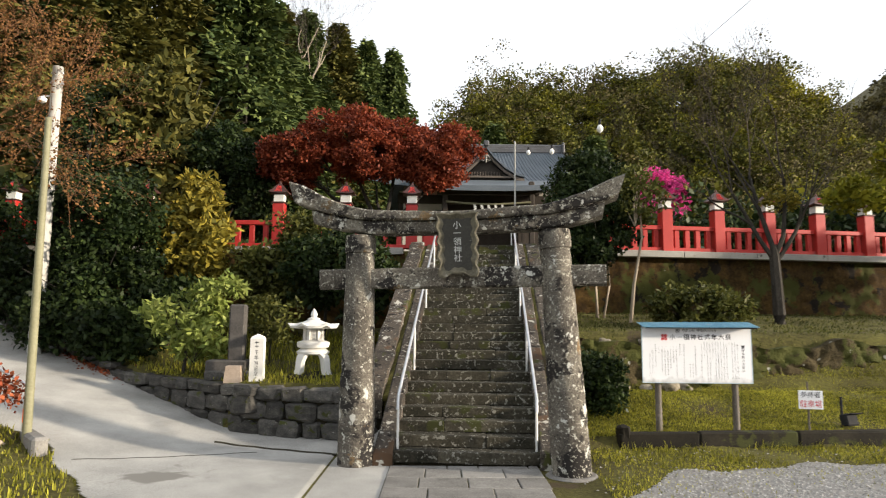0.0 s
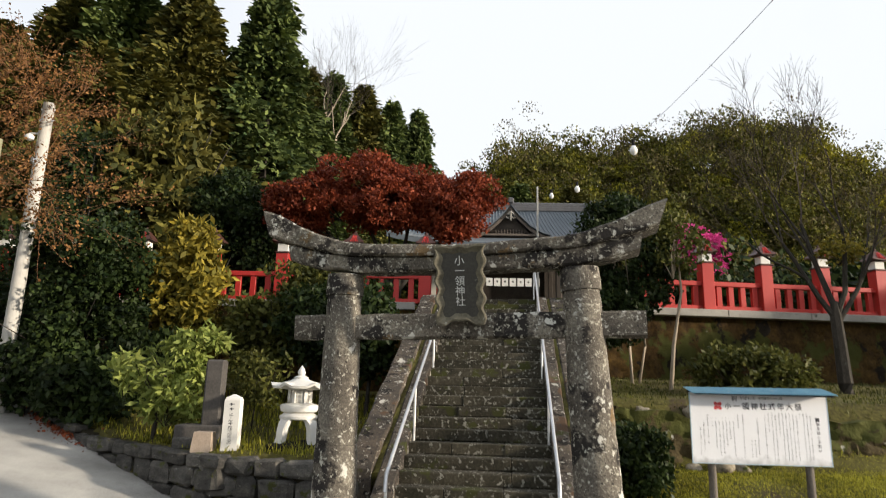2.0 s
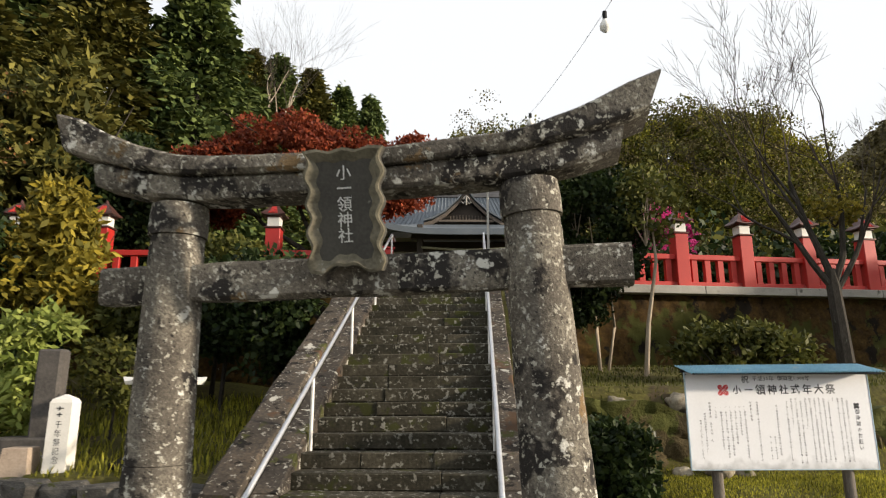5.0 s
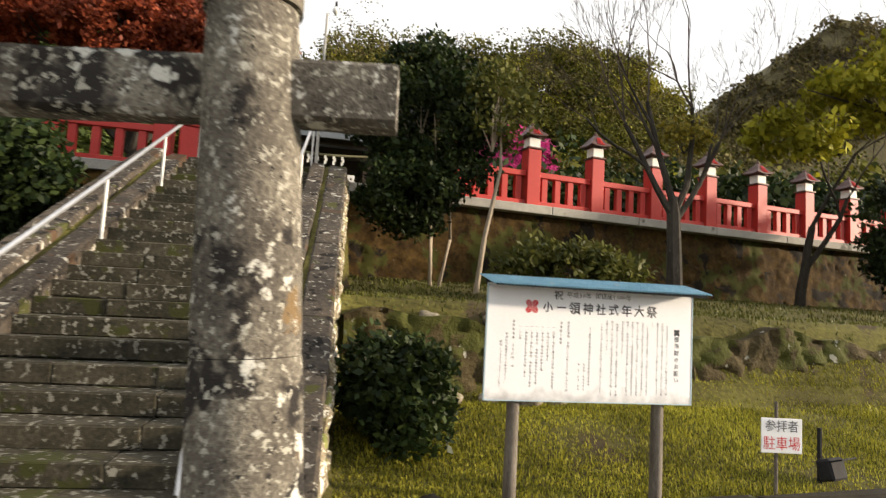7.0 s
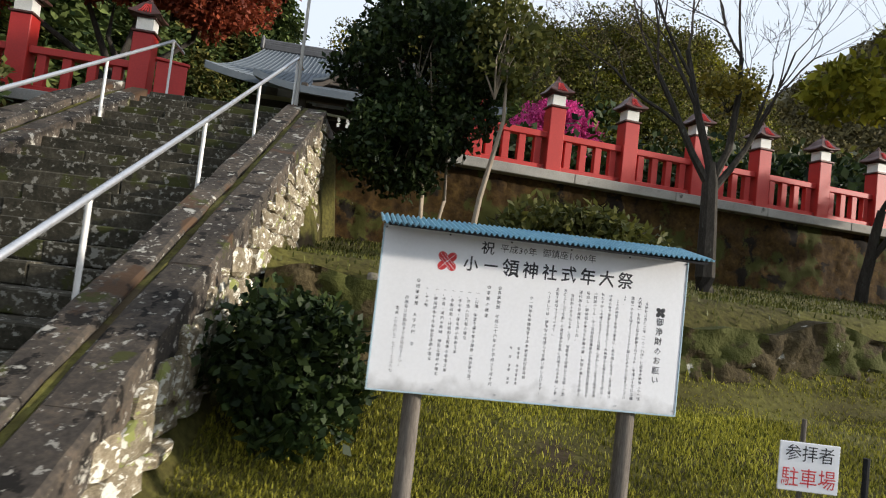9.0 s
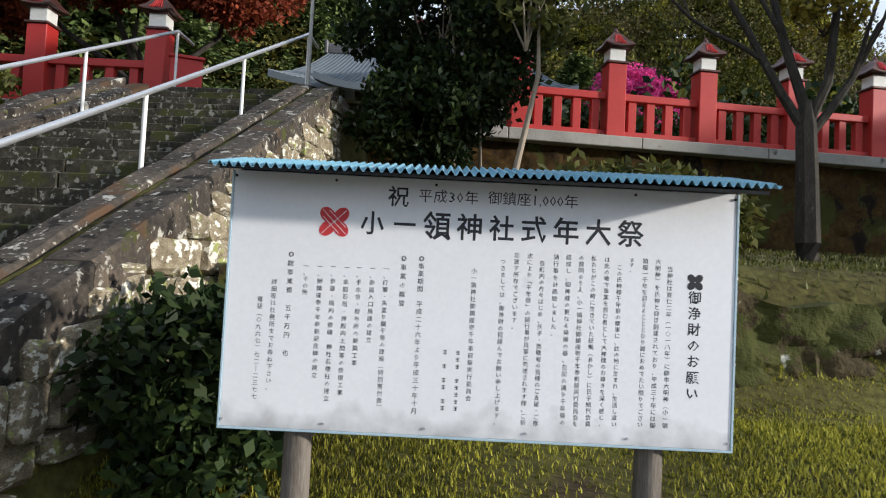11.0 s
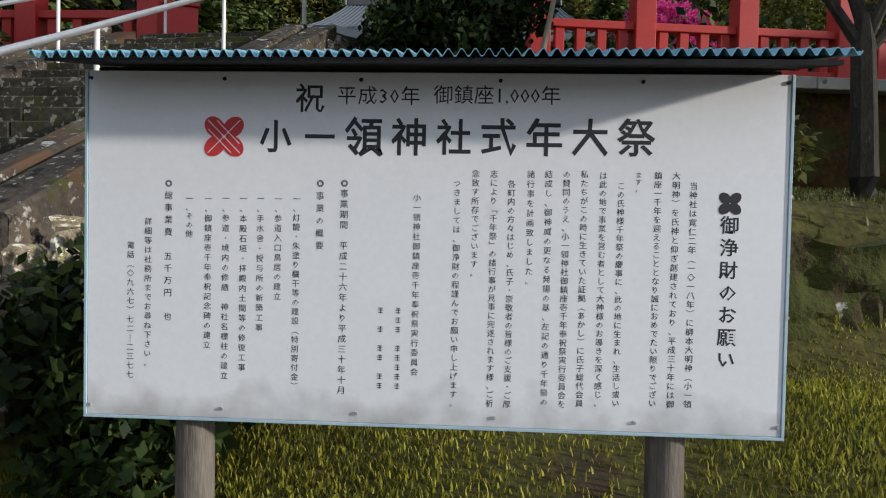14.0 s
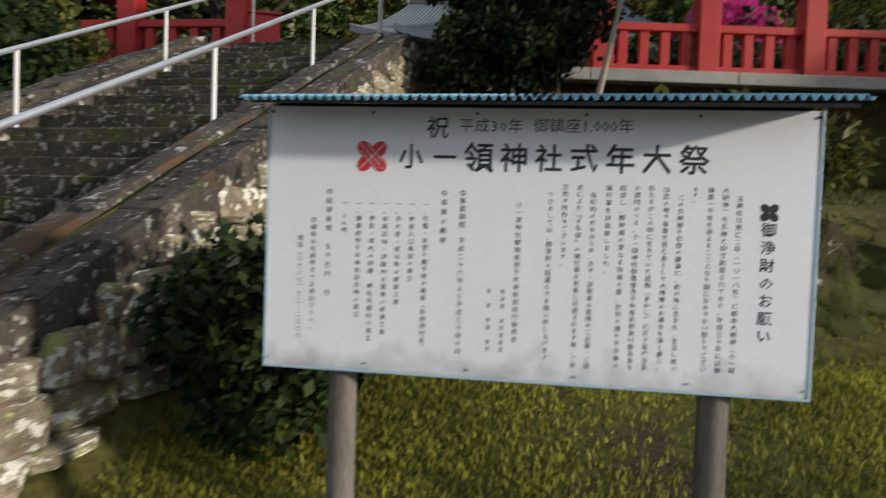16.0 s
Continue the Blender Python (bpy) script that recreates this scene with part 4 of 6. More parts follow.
def roof_sheet(x0, x1, y_eave, z_eave, y_top, z_top, top0, top1, n=14):
    """A sagging roof slope from the eave to the ridge, with rows of tiles as ribs."""
    def at(u, k):
        xa, xb = x0 + (top0 - x0) * k, x1 + (top1 - x1) * k
        lift = 0.35 * (abs(2 * u - 1) ** 4) * (1 - k)
        return (xa + (xb - xa) * u, y_eave + (y_top - y_eave) * k, z_eave + (z_top - z_eave) * (k ** 1.35) + lift)
    g = Geo()
    cols = 26
    verts = [at(i / cols, j / n) for j in range(n + 1) for i in range(cols + 1)]
    under = [(x, y, z - 0.22) for x, y, z in verts]
    k = len(verts)
    faces = []
    for j in range(n):
        for i in range(cols):
            a = j * (cols + 1) + i
            faces += [(a, a + 1, a + cols + 2, a + cols + 1), (k + a, k + a + cols + 1, k + a + cols + 2, k + a + 1)]
    for i in range(cols):
        faces += [(i, k + i, k + i + 1, i + 1)]
    for j in range(n):
        a, b = j * (cols + 1), (j + 1) * (cols + 1)
        faces += [(a, b, k + b, k + a), (a + cols, k + a + cols, k + b + cols, b + cols)]
    g.add(verts + under, faces)
    return g, at


g, at = roof_sheet(-5.6, 5.6, -5.2, 3.5, 0, 6.2, -4.4, 4.4)
slope = part("roof_slope", g, tile_mat, hall, smooth=True)
g = Geo()
for i in range(57):
    u = i / 56
    g.tube([Vector(at(u, k / 6)) + Vector((0, 0, 0.012)) for k in range(7)], 0.026, 5, False)
part("tile_rows", g, tile_mat, slope, kind="stuff")
g, at = roof_sheet(5.6, -5.6, 5.2, 3.5, 0, 6.2, 4.4, -4.4)
part("roof_slope", g, tile_mat, hall, smooth=True)
g = Geo().box((0, 0, 6.25), (8.9, 0.34, 0.22), bevel=0.02).box((0, 0, 6.41), (9.0, 0.26, 0.12), bevel=0.02).tube([(-4.55, 0, 6.5), (4.55, 0, 6.5)], 0.10, 10)
part("ridge", g, tile_dark_mat, hall)
for s in (-1, 1):
    g = Geo().box((s * 4.55, 0, 6.35), (0.16, 0.5, 0.5), bevel=0.05).box((s * 4.57, 0, 6.64), (0.12, 0.3, 0.16), bevel=0.04)
    part("ridge_end_tile", g, tile_dark_mat, hall)
    g = Geo().prism([(s * 3.85, 6.2), (s * 3.6, 3.6), (s * 4.3, 3.6)], pose(0, -0.1, 0), 0.2)
    part("gable_end", g, gable_wood_mat, hall)

# front gable
gable = part("front_gable", Geo().prism([(-2.45, 4.35), (-1.3, 4.85), (-0.5, 5.6), (0, 6.3), (0.5, 5.6), (1.3, 4.85), (2.45, 4.35)], pose(0, -4.4, 0), 0.15), hall_wood_mat, hall)
for s in (-1, 1):
    for y, w, h, mat, nm in ((-4.62, 0.24, 0.2, gable_wood_mat, "bargeboard"), (-4.40, 0.75, 0.11, tile_mat, "gable_roof")):
        pts = [(0, 6.55), (s * 0.55, 5.80), (s * 1.35, 5.02), (s * 2.2, 4.50), (s * 2.75, 4.36)]
        if nm == "gable_roof":
            pts = [(x, z + 0.14) for x, z in pts]
            rings = [[(x, y - w / 2, z), (x, y - w / 2, z + h), (x, y + 3.6, z + h), (x, y + 3.6, z)] for x, z in pts]
        else:
            rings = [[(x, y - 0.05, z - h), (x, y - 0.05, z + 0.05), (x, y + 0.05, z + 0.05), (x, y + 0.05, z - h)] for x, z in pts]
        part(nm, Geo().loft(rings), mat, gable)
part("gable_beam", Geo().box((0, -4.55, 4.55), (3.6, 0.16, 0.16), bevel=0.02), gable_wood_mat, gable)
for k in range(-5, 6):
    part("lattice_bar", Geo().box((k * 0.2, -4.50, 4.78), (0.05, 0.08, 0.42 - abs(k) * 0.03), bevel=0.01), gable_wood_mat, gable)
g = Geo()
for s in (-1, 1):
    g.tube([(0, -4.68, 6.2), (s * 0.2, -4.68, 6.02), (s * 0.32, -4.68, 5.78), (s * 0.18, -4.68, 5.72), (s * 0.10, -4.68, 5.86)], [0.09, 0.08, 0.07, 0.05, 0.03], 8)
g.tube([(0, -4.68, 6.15), (0, -4.68, 5.6)], [0.1, 0.05], 8)
part("pendant_carving", g, coping_mat, gable, "pale carved gable pendant")
part("gable_ridge", Geo().tube([(0, -4.85, 6.80), (0, -1.2, 6.80)], 0.13, 8).box((0, -4.85, 6.95), (0.4, 0.18, 0.45), bevel=0.08), tile_dark_mat, gable)
gable.matrix_basis = Matrix.Translation((0, 0, 3.78 - 4.35 * 0.6)) @ Matrix.Diagonal((0.66, 1, 0.6, 1))
# porch roof, walls and columns
g, at = roof_sheet(-3.6, 3.6, -6.9, 3.05, -4.6, 3.75, -3.3, 3.3, 6)
part("porch_roof", g, tile_mat, hall, smooth=True)
part("wall_back", Geo().box((0, 3.2, 1.75), (8.2, 0.15, 3.5)), plaster_mat, hall)
for s in (-1, 1):
    part("wall_side", Geo().box((s * 4.1, 0, 1.75), (0.15, 6.4, 3.5)), plaster_mat, hall)
    part("wall_front", Geo().box((s * 3.0, -3.2, 1.75), (2.05, 0.15, 3.5)), plaster_mat, hall)
    part("lattice_door", Geo().box((s * 2.2, -3.32, 1.45), (1.1, 0.08, 2.3), bevel=0.02), hall_wood_mat, hall)
    for x, y in ((1.95, -6.0), (1.95, -3.25), (4.1, -3.25)):
        part("column", Geo().box((s * x, y, 1.7), (0.24, 0.24, 3.4), bevel=0.03), hall_wood_mat, hall)
part("lintel", Geo().box((0, -3.3, 3.1), (8.5, 0.25, 0.4), bevel=0.02), hall_wood_mat, hall)
part("lintel", Geo().box((0, -6.0, 3.0), (4.6, 0.25, 0.35), bevel=0.02), hall_wood_mat, hall)
part("inner_screen", Geo().box((0, -2.6, 1.7), (4.2, 0.12, 3.3)), hall_wood_mat, hall)
part("plinth", Geo().box((0, -0.6, 0.15), (9.2, 7.6, 0.5), bevel=0.03), coping_mat, hall)
for i in range(7):
    panel = part("cloth_panel", Geo().box((-0.99 + i * 0.33, -6.15, 1.62), (0.27, 0.02, 0.32), bevel=0.004), lamp_white_mat, hall, "pale cloth panel with a dark crest")
    part("crest_mark", Geo().box((-0.99 + i * 0.33, -6.163, 1.64), (0.07, 0.004, 0.07), bevel=0.001), hall_wood_mat, panel)
rope = part("straw_rope", Geo().tube([(-1.9 + 0.38 * k, -6.18, 2.50 - 0.10 * math.sin(k / 10 * math.pi)) for k in range(11)], 0.045, 8), rod_mat, hall, "twisted straw rope under the porch")
for i in range(5):
    g = Geo()
    for k in range(3):
        g.prism([(-0.045, 0), (0.045, 0.03), (0.045, -0.10), (-0.045, -0.13)], pose(-0.62 + i * 0.31 + 0.035 * (k % 2), -6.21 - 0.004 * k, 2.38 - 0.10 * k), 0.003)
    part("paper_streamer", g, lamp_white_mat, rope, "white zigzag paper streamer")

hall.matrix_world = pose(2.7, 44.3, 5.5) @ Matrix.Diagonal((1.3, 1.3, 1.4, 1))
solo("hall_platform", Geo().box((2.7, 43.6, 4.75), (15.5, 15.2, 1.62), bevel=0.04), rubble_mat, "raised stone platform under the shrine hall", "platform", "structure")

# ---- left terrace stones and monuments ----
lantern = thing("stone_lantern", "pale granite snow-viewing lantern on four curved legs", "stone lantern", (-2.45, 12.1, 1.0), rz=12)
for k in range(4):
    a = math.radians(45 + 90 * k)
    c, s = math.cos(a), math.sin(a)
    rings = []
    for r, z, w in ((0.37, 0.0, 0.075), (0.335, 0.10, 0.07), (0.325, 0.22, 0.07), (0.28, 0.34, 0.085), (0.16, 0.43, 0.12)):
        rings.append([((r + p * 0.05) * c - q * w * s, (r + p * 0.05) * s + q * w * c, z) for p, q in ((-1, -1), (1, -1), (1, 1), (-1, 1))])
    part("leg", Geo().loft(rings), white_stone_mat, lantern, smooth=True)
part("leg_ring", Geo().lathe([(0.20, 0.36), (0.30, 0.38), (0.31, 0.42), (0.24, 0.47)], 24), white_stone_mat, lantern, smooth=True)
part("platform", Geo().lathe([(0.20, 0.46), (0.29, 0.50), (0.31, 0.56), (0.30, 0.60), (0.20, 0.63)], 24), white_stone_mat, lantern, smooth=True)
g = Geo()
for k in range(6):
    a = math.radians(60 * k)
    g.box((0, 0, 0), (0.05, 0.05, 0.22), m=pose(0.17 * math.cos(a), 0.17 * math.sin(a), 0.73, 0, 0, 60 * k))
firebox = part("light_chamber", g, white_stone_mat, lantern)
part("chamber_back", Geo().lathe([(0.14, 0.62), (0.14, 0.84)], 12), white_stone_mat, firebox)
g = Geo()
for k in range(6):
    m = pose(0, 0, 0.73, 0, 0, 60 * k + 30)
    for q in (-0.035, 0.035):
        g.box((0, 0, 0), (0.015, 0.018, 0.2), m=m @ pose(0.155, q, 0))
        g.box((0, 0, 0), (0.015, 0.15, 0.018), m=m @ pose(0.155, 0, q))
part("lattice", g, white_stone_mat, firebox)
rings = []
for r, z, fl in ((0.05, 0.83, 0), (0.44, 0.86, 0.05), (0.455, 0.90, 0.055), (0.30, 0.945, 0.0), (0.17, 0.985, 0), (0.10, 1.02, 0)):
    rings.append([(r * math.cos(math.radians(15 * j)) * (1.0 + 0.06 * (j % 4 == 0)), r * math.sin(math.radians(15 * j)) * (1.0 + 0.06 * (j % 4 == 0)), z + fl * (j % 4 == 0)) for j in range(24)])
part("roof", Geo().loft(rings), white_stone_mat, lantern)
part("jewel", Geo().lathe([(0.11, 1.0), (0.12, 1.04), (0.05, 1.07), (0.065, 1.11), (0.05, 1.16), (0.008, 1.23)], 16), white_stone_mat, lantern, smooth=True)


def boulder(name, at, r, mat, label, category, rng, flat=0.7, **kw):
    bm = bmesh.new()
    bmesh.ops.create_icosphere(bm, subdivisions=3, radius=1.0)
    off = Vector((rng.uniform(0, 50), rng.uniform(0, 50), 0))
    for v in bm.verts:
        k = 1 + 0.38 * noise.noise(v.co * 1.3 + off) + 0.14 * noise.noise(v.co * 3.4 + off)
        v.co = Vector((v.co.x * r[0], v.co.y * r[1], v.co.z * r[2] * flat)) * k
    me = bpy.data.meshes.new(name)
    bm.to_mesh(me)
    bm.free()
    me.materials.append(mat)
    me.shade_smooth()
    return solo(name, me, None, label, category, at=pose(*at, 0, 0, rng.uniform(0, 360)), **kw)


rng = random.Random(12)
boulder("base_rock", (-2.45, 12.05, 0.93), (0.6, 0.45, 0.16), kerb_mat, "dark flat rock under the stone lantern", "rock", rng)
stele = thing("name_stele", "white square memorial post with a pointed top and brush writing", "stele", (-3.36, 11.62, 0.86), rz=6)
part("shaft", Geo().lathe([(0.12, 0), (0.118, 0.80), (0.10, 0.84), (0.01, 0.89)], square=True), white_stone_mat, stele)
words("writing", "千年祭記念", 0.088, ink_mat, stele, pose(0, -0.1205, 0.60), vertical=True, line=1.08, squeeze=0.85)
for i in range(2):
    w = (0.075, 0.06, 0.08, 0.05)[i % 4]
    part("writing", Geo().box((0, -0.121, 0.74 - i * 0.07), (w, 0.004, 0.010)).box((0.006 * (i % 3 - 1), -0.121, 0.74 - i * 0.07), (0.010, 0.004, 0.045)), ink_mat, stele)
mon = thing("dark_monument", "tall dark stone slab on a stepped block base", "monument", (-3.95, 12.3, 0.9), rz=4)
part("slab", Geo().box((0, 0, 0.85), (0.30, 0.24, 1.1), bevel=0.03), dark_stone_mat, mon)
part("base", Geo().box((-0.15, 0, 0.22), (0.75, 0.5, 0.24), bevel=0.025), dark_stone_mat, mon)
part("base", Geo().box((-0.05, 0, 0.05), (0.95, 0.6, 0.2), bevel=0.03), rubble_mat, mon)
solo("stone_block", Geo().lathe([(0.155, 0), (0.13, 0.29), (0.12, 0.30)], square=True), pink_stone_mat, "small pinkish tapered stone block beside the monument", "stone block", at=pose(-3.75, 11.55, 0.88, 0, 0, 5))

# ---- verge on the far side of the lane ----
solo("verge_kerb", Geo().box((0, 0, 0.06), (0.2, 0.9, 0.4), bevel=0.04), slab_mat, "weathered concrete kerb block at the lane edge", "kerb", "structure", at=pose(-5.75, 9.1, 0.12, 0, 0, 42))
boulder("verge_boulder", (-6.35, 8.9, 0.15), (0.4, 0.3, 0.35), pink_stone_mat, "reddish brown rock beside the lane", "rock", rng)
rail = thing("lane_handrail", "short galvanised handrail with an orange band at the lane edge", "handrail", (-6.1, 9.4, 0.22))
part("post", Geo().tube([(0, 0, -0.1), (0, 0, 0.78)], 0.022, 10), steel_mat, rail, smooth=True)
part("band", Geo().tube([(0, 0, 0.26), (0, 0, 0.46)], 0.026, 10), orange_mat, rail)
part("bar", Geo().tube([(-2.4, 1.7, 1.35), (0, 0, 0.80), (0.10, -0.12, 0.62), (0.16, -0.18, 0.5)], 0.024, 10), steel_mat, rail, smooth=True)
part("post", Geo().tube([(-2.3, 1.63, 0.35), (-2.3, 1.63, 1.33)], 0.022, 10), steel_mat, rail, smooth=True)

rod = thing("leaning_pole", "slim leaning olive-grey pole beside the lane", "pole", (-5.93, 9.2, 0.15))
part("shaft", Geo().tube([(0.02, 0, -0.2), (-0.02, 0, 2.5), (-0.05, 0, 4.85)], [0.062, 0.055, 0.045], 12), rod_mat, rod, smooth=True)
upole = thing("utility_pole", "pale concrete utility pole with a small white lamp", "utility pole", (-9.38, 14.1, 0.8))
part("shaft", Geo().tube([(0.40, 0, -0.3), (0.42, 0, 7.0)], [0.15, 0.115], 16), pole_mat, upole, smooth=True)
part("band", Geo().tube([(0.365, 0, 5.6), (0.372, 0, 5.72)], 0.135, 14), steel_mat, upole)
part("lamp", Geo().lathe([(0.02, -0.07), (0.09, -0.03), (0.10, 0.04), (0.04, 0.09)], 14, (0.2, -0.14, 6.15)), bulb_mat, upole, smooth=True)
part("lamp_arm", Geo().tube([(0.4, 0, 6.3), (0.2, -0.14, 6.25)], 0.02, 8), steel_mat, upole)
for z in (6.6, 6.85):
    part("crossband", Geo().box((0.42, 0, z), (0.3, 0.06, 0.05), bevel=0.01), steel_mat, upole)

# festoon cable with bulbs
def sag(a, b, drop, n=24):
    a, b = Vector(a), Vector(b)
    return [a + (b - a) * (i / n) - Vector((0, 0, drop * 4 * (i / n) * (1 - i / n))) for i in range(n + 1)]


line = sag((2.0, 17.05, 6.95), (2.30, 9.03, 5.0), 0.25, 12) + sag((2.30, 9.03, 5.0), (2.25, -9.0, 5.3), 0.85, 24)[1:]
support = thing("cable_post", "plain grey steel post holding up the festoon cable", "post", (2.25, -9.0, 0.0))
part("pole", Geo().tube([(0, 0, -0.1), (0, 0, 5.4)], 0.04, 10), steel_mat, support, smooth=True)
festoon = thing("festoon_cable", "black overhead cable with hanging white bulbs", "cable")
part("cable", Geo().tube(line, 0.0022, 5), cable_mat, festoon)
for i in (3, 7, 12):
    p = line[i]
    b = part("bulb", Geo().lathe([(0.012, -0.20), (0.045, -0.17), (0.05, -0.13), (0.025, -0.08)], 12, tuple(p)), bulb_mat, festoon, smooth=True)
    part("socket", Geo().tube([p, p - Vector((0, 0, 0.09))], 0.02, 8), black_mat, b)


# ---- trees and shrubs ----
def leafy(name, label, category, at, crown, leaf, size, seed, trunks=(), bark=None, long=1.6, group="", core=True):
    """crown: list of (centre, radii, clumps, leaves per clump, clump radius), from the foot; trunks: (points, radii)."""
    rng = np.random.default_rng(seed)
    ob = thing(name, label, category, at, group)
    pts = np.concatenate([cloud(c, r, k, per, cl, rng) for c, r, k, per, cl in crown])
    part("crown", leaf_mesh("crown", pts, leaf, size, rng, long), leaf, ob, kind="stuff")
    for pp, rr in trunks:
        part("trunk", Geo().tube(pp, rr, 9, False), bark or bark_mat, ob, smooth=True)
    # inner twigs that carry the leaves
    rr = random.Random(seed)
    g = Geo()
    for c, r, k, per, cl in crown:
        base = Vector((c[0] * 0.6, c[1] * 0.6, c[2] - r[2] * 0.9))
        for _ in range(min(10, k)):
            e = Vector((c[0] + rr.gauss(0, 0.5) * r[0], c[1] + rr.gauss(0, 0.5) * r[1], c[2] + rr.uniform(-0.3, 0.8) * r[2]))
            mid = (base + e) / 2 + Vector((rr.gauss(0, 0.1), rr.gauss(0, 0.1), 0))
            w = 0.018 * max(r)
            g.tube([base, mid, e], [w, w * 0.6, w * 0.25], 5, False)
    part("branch_frame", g, bark or bark_mat, ob)
    return ob


def ground_z(x, y):
    return float(height(x, y))


def seat(x, y):
    return (x, y, ground_z(x, y) - 0.03)


# conifers on the slope, three shapes and their copies
def cedar(seed, h, r, leaf, count, droop=0.35, size=0.19):
    rng = np.random.default_rng(seed)
    ob = thing("cedar_tree", "tall dark green cedar on the wooded slope", "tree", group="cedars")
    part("trunk", Geo().tube([(0, 0, -1), (0.05, 0, h * 0.5), (0, 0, h * 0.98)], [r * 0.10, r * 0.065, 0.03], 8, False), bark_mat, ob)
    pts, out = [], []
    sprays = count // 26
    for _ in range(sprays):
        t = rng.uniform(0.06, 1.0) ** 0.9
        a = rng.uniform(0, 2 * math.pi)
        lump = 1 + 0.30 * math.sin(3 * a + t * 17 + seed) + 0.18 * math.sin(t * 41 + seed)
        reach = r * (1 - t) ** 0.72 * rng.uniform(0.62, 1.08) * lump + 0.15
        k = rng.uniform(0.35, 1.0, 26) ** 0.7
        x = reach * k
        q = np.stack([np.cos(a) * x, np.sin(a) * x, t * h - droop * x * k + 0.25 * rng.normal(size=26)], 1)
        q += rng.normal(size=(26, 3)) * 0.16 * (0.5 + reach / r)
        pts.append(q)
        out.append(np.tile((math.cos(a), math.sin(a), -0.55), (26, 1)))
    pts, out = np.concatenate(pts), np.concatenate(out)
    part("crown", leaf_mesh("crown", pts, leaf, size, rng, 2.0, 0.2, out), leaf, ob, kind="stuff")
    return ob


CEDARS = [  # x, y, height of the tip, width factor, shape
    (-10.8, 33, 23.5, 1.3, 0), (-14.4, 31, 22.5, 1.35, 1), (-12.6, 37, 25.5, 1.35, 2), (-18.3, 32, 23.5, 1.45, 0), (-22, 33, 23.0, 1.4, 1),
    (-16.5, 27, 16.5, 1.2, 1), (-20.8, 27, 17.5, 1.3, 1), (-25.5, 30, 20.5, 1.4, 0), (-30, 34, 22.0, 1.5, 2), (-13.2, 26, 14.5, 1.1, 1), (-34, 28, 19, 1.4, 0),
    (-9.0, 36, 17.5, 1.2, 2), (-11.2, 50, 27, 1.35, 0), (-8.9, 52, 27.0, 1.4, 1), (-6.6, 53, 26.0, 1.3, 2), (-4.4, 54, 25.5, 1.2, 0), (-13, 49, 27, 1.3, 1), (-27, 24, 15, 1.3, 2), (-5.5, 56, 17.5, 1.2, 2), (-1.8, 57, 18, 1.3, 0), (1.6, 56, 19, 1.3, 1), (4.8, 57, 20, 1.3, 2), (9.4, 56, 19.5, 1.35, 1), (13.2, 54, 18, 1.3, 0), (-32, 22, 13, 1.3, 1),
]
shapes = [cedar(21, 20, 3.4, cedar_leaf, 24000), cedar(22, 20, 3.7, cypress_leaf, 24000, 0.6), cedar(23, 20, 3.1, cedar_leaf, 22000)]
used = set()
for x, y, top, wide, k in CEDARS:
    z = (min(ground_z(x, y), top - 13) if top > 16 else ground_z(x, y)) - 0.3
    m = pose(x, y, z, 0, 0, (x * 57) % 360) @ Matrix.Diagonal((wide, wide, (top - z) / 20, 1))
    if k not in used:
        used.add(k)
        shapes[k].matrix_world = m
        shapes[k].scale = m.to_scale()
        base = m
        shapes[k].matrix_basis = m
    else:
        c = copy_thing(shapes[k], Matrix.Identity(4))
        c.matrix_basis = m

# hill woods: crowns too many to count
def woods(name, label, rows, leaf, per, size, seed, crown=(2.2, 1.7)):
    rng = np.random.default_rng(seed)
    pts = []
    for x, y in rows:
        r = crown[0] * rng.uniform(0.6, 1.35)
        c = np.array((x, y, ground_z(x, y) + r * 0.9))
        for _ in range(5):
            cc = c + rng.normal(size=3) * np.array((r, r, r * crown[1] * 0.6)) * 0.5
            d = rng.normal(size=(per // 5, 3))
            d /= np.linalg.norm(d, axis=1)[:, None]
            d[:, 2] = np.abs(d[:, 2]) * 1.1 - 0.25
            pts.append(cc + d * r * 0.62 * rng.uniform(0.6, 1.05, (per // 5, 1)))
    solo(name, leaf_mesh(name, np.concatenate(pts), leaf, size, rng, 1.5), None, label, "woods", "stuff")


rng = np.random.default_rng(31)
spots = []
while len(spots) < 1250:
    x, y = rng.uniform(-5, 50), rng.uniform(40, 80)
    if x < 1 and y < 66:
        continue
    if ground_z(x, y) > 4.5 and (y < 80 or x > 0):
        spots.append((x, y))
woods("hill_woods", "mixed green spring woods on the hillside", spots[:650], hill_leaf, 420, 0.22, 41)
woods("hill_spring_crowns", "bright yellow-green crowns among the hillside woods", spots[650:830], hill_bright_leaf, 400, 0.20, 42, (1.8, 1.2))
woods("hill_bare_crowns", "brownish budding crowns among the hillside woods", spots[830:], hill_brown_leaf, 260, 0.19, 43, (2.4, 2.0))
spots = []
while len(spots) < 330:
    x, y = rng.uniform(12, 60), rng.uniform(27, 50)
    if x - 8 > (y - 27) * 0.25:
        spots.append((x, y))
woods("slope_thicket", "yellow-green thicket on the slope behind the fence", spots[:170], hill_bright_leaf, 170, 0.26, 44, (1.6, 1.2))
woods("slope_undergrowth", "dark green undergrowth on the slope behind the fence", spots[170:], hill_leaf, 170, 0.28, 45, (1.9, 1.3))
spots = [(rng.uniform(-46, -13), rng.uniform(16, 30)) for _ in range(160)]
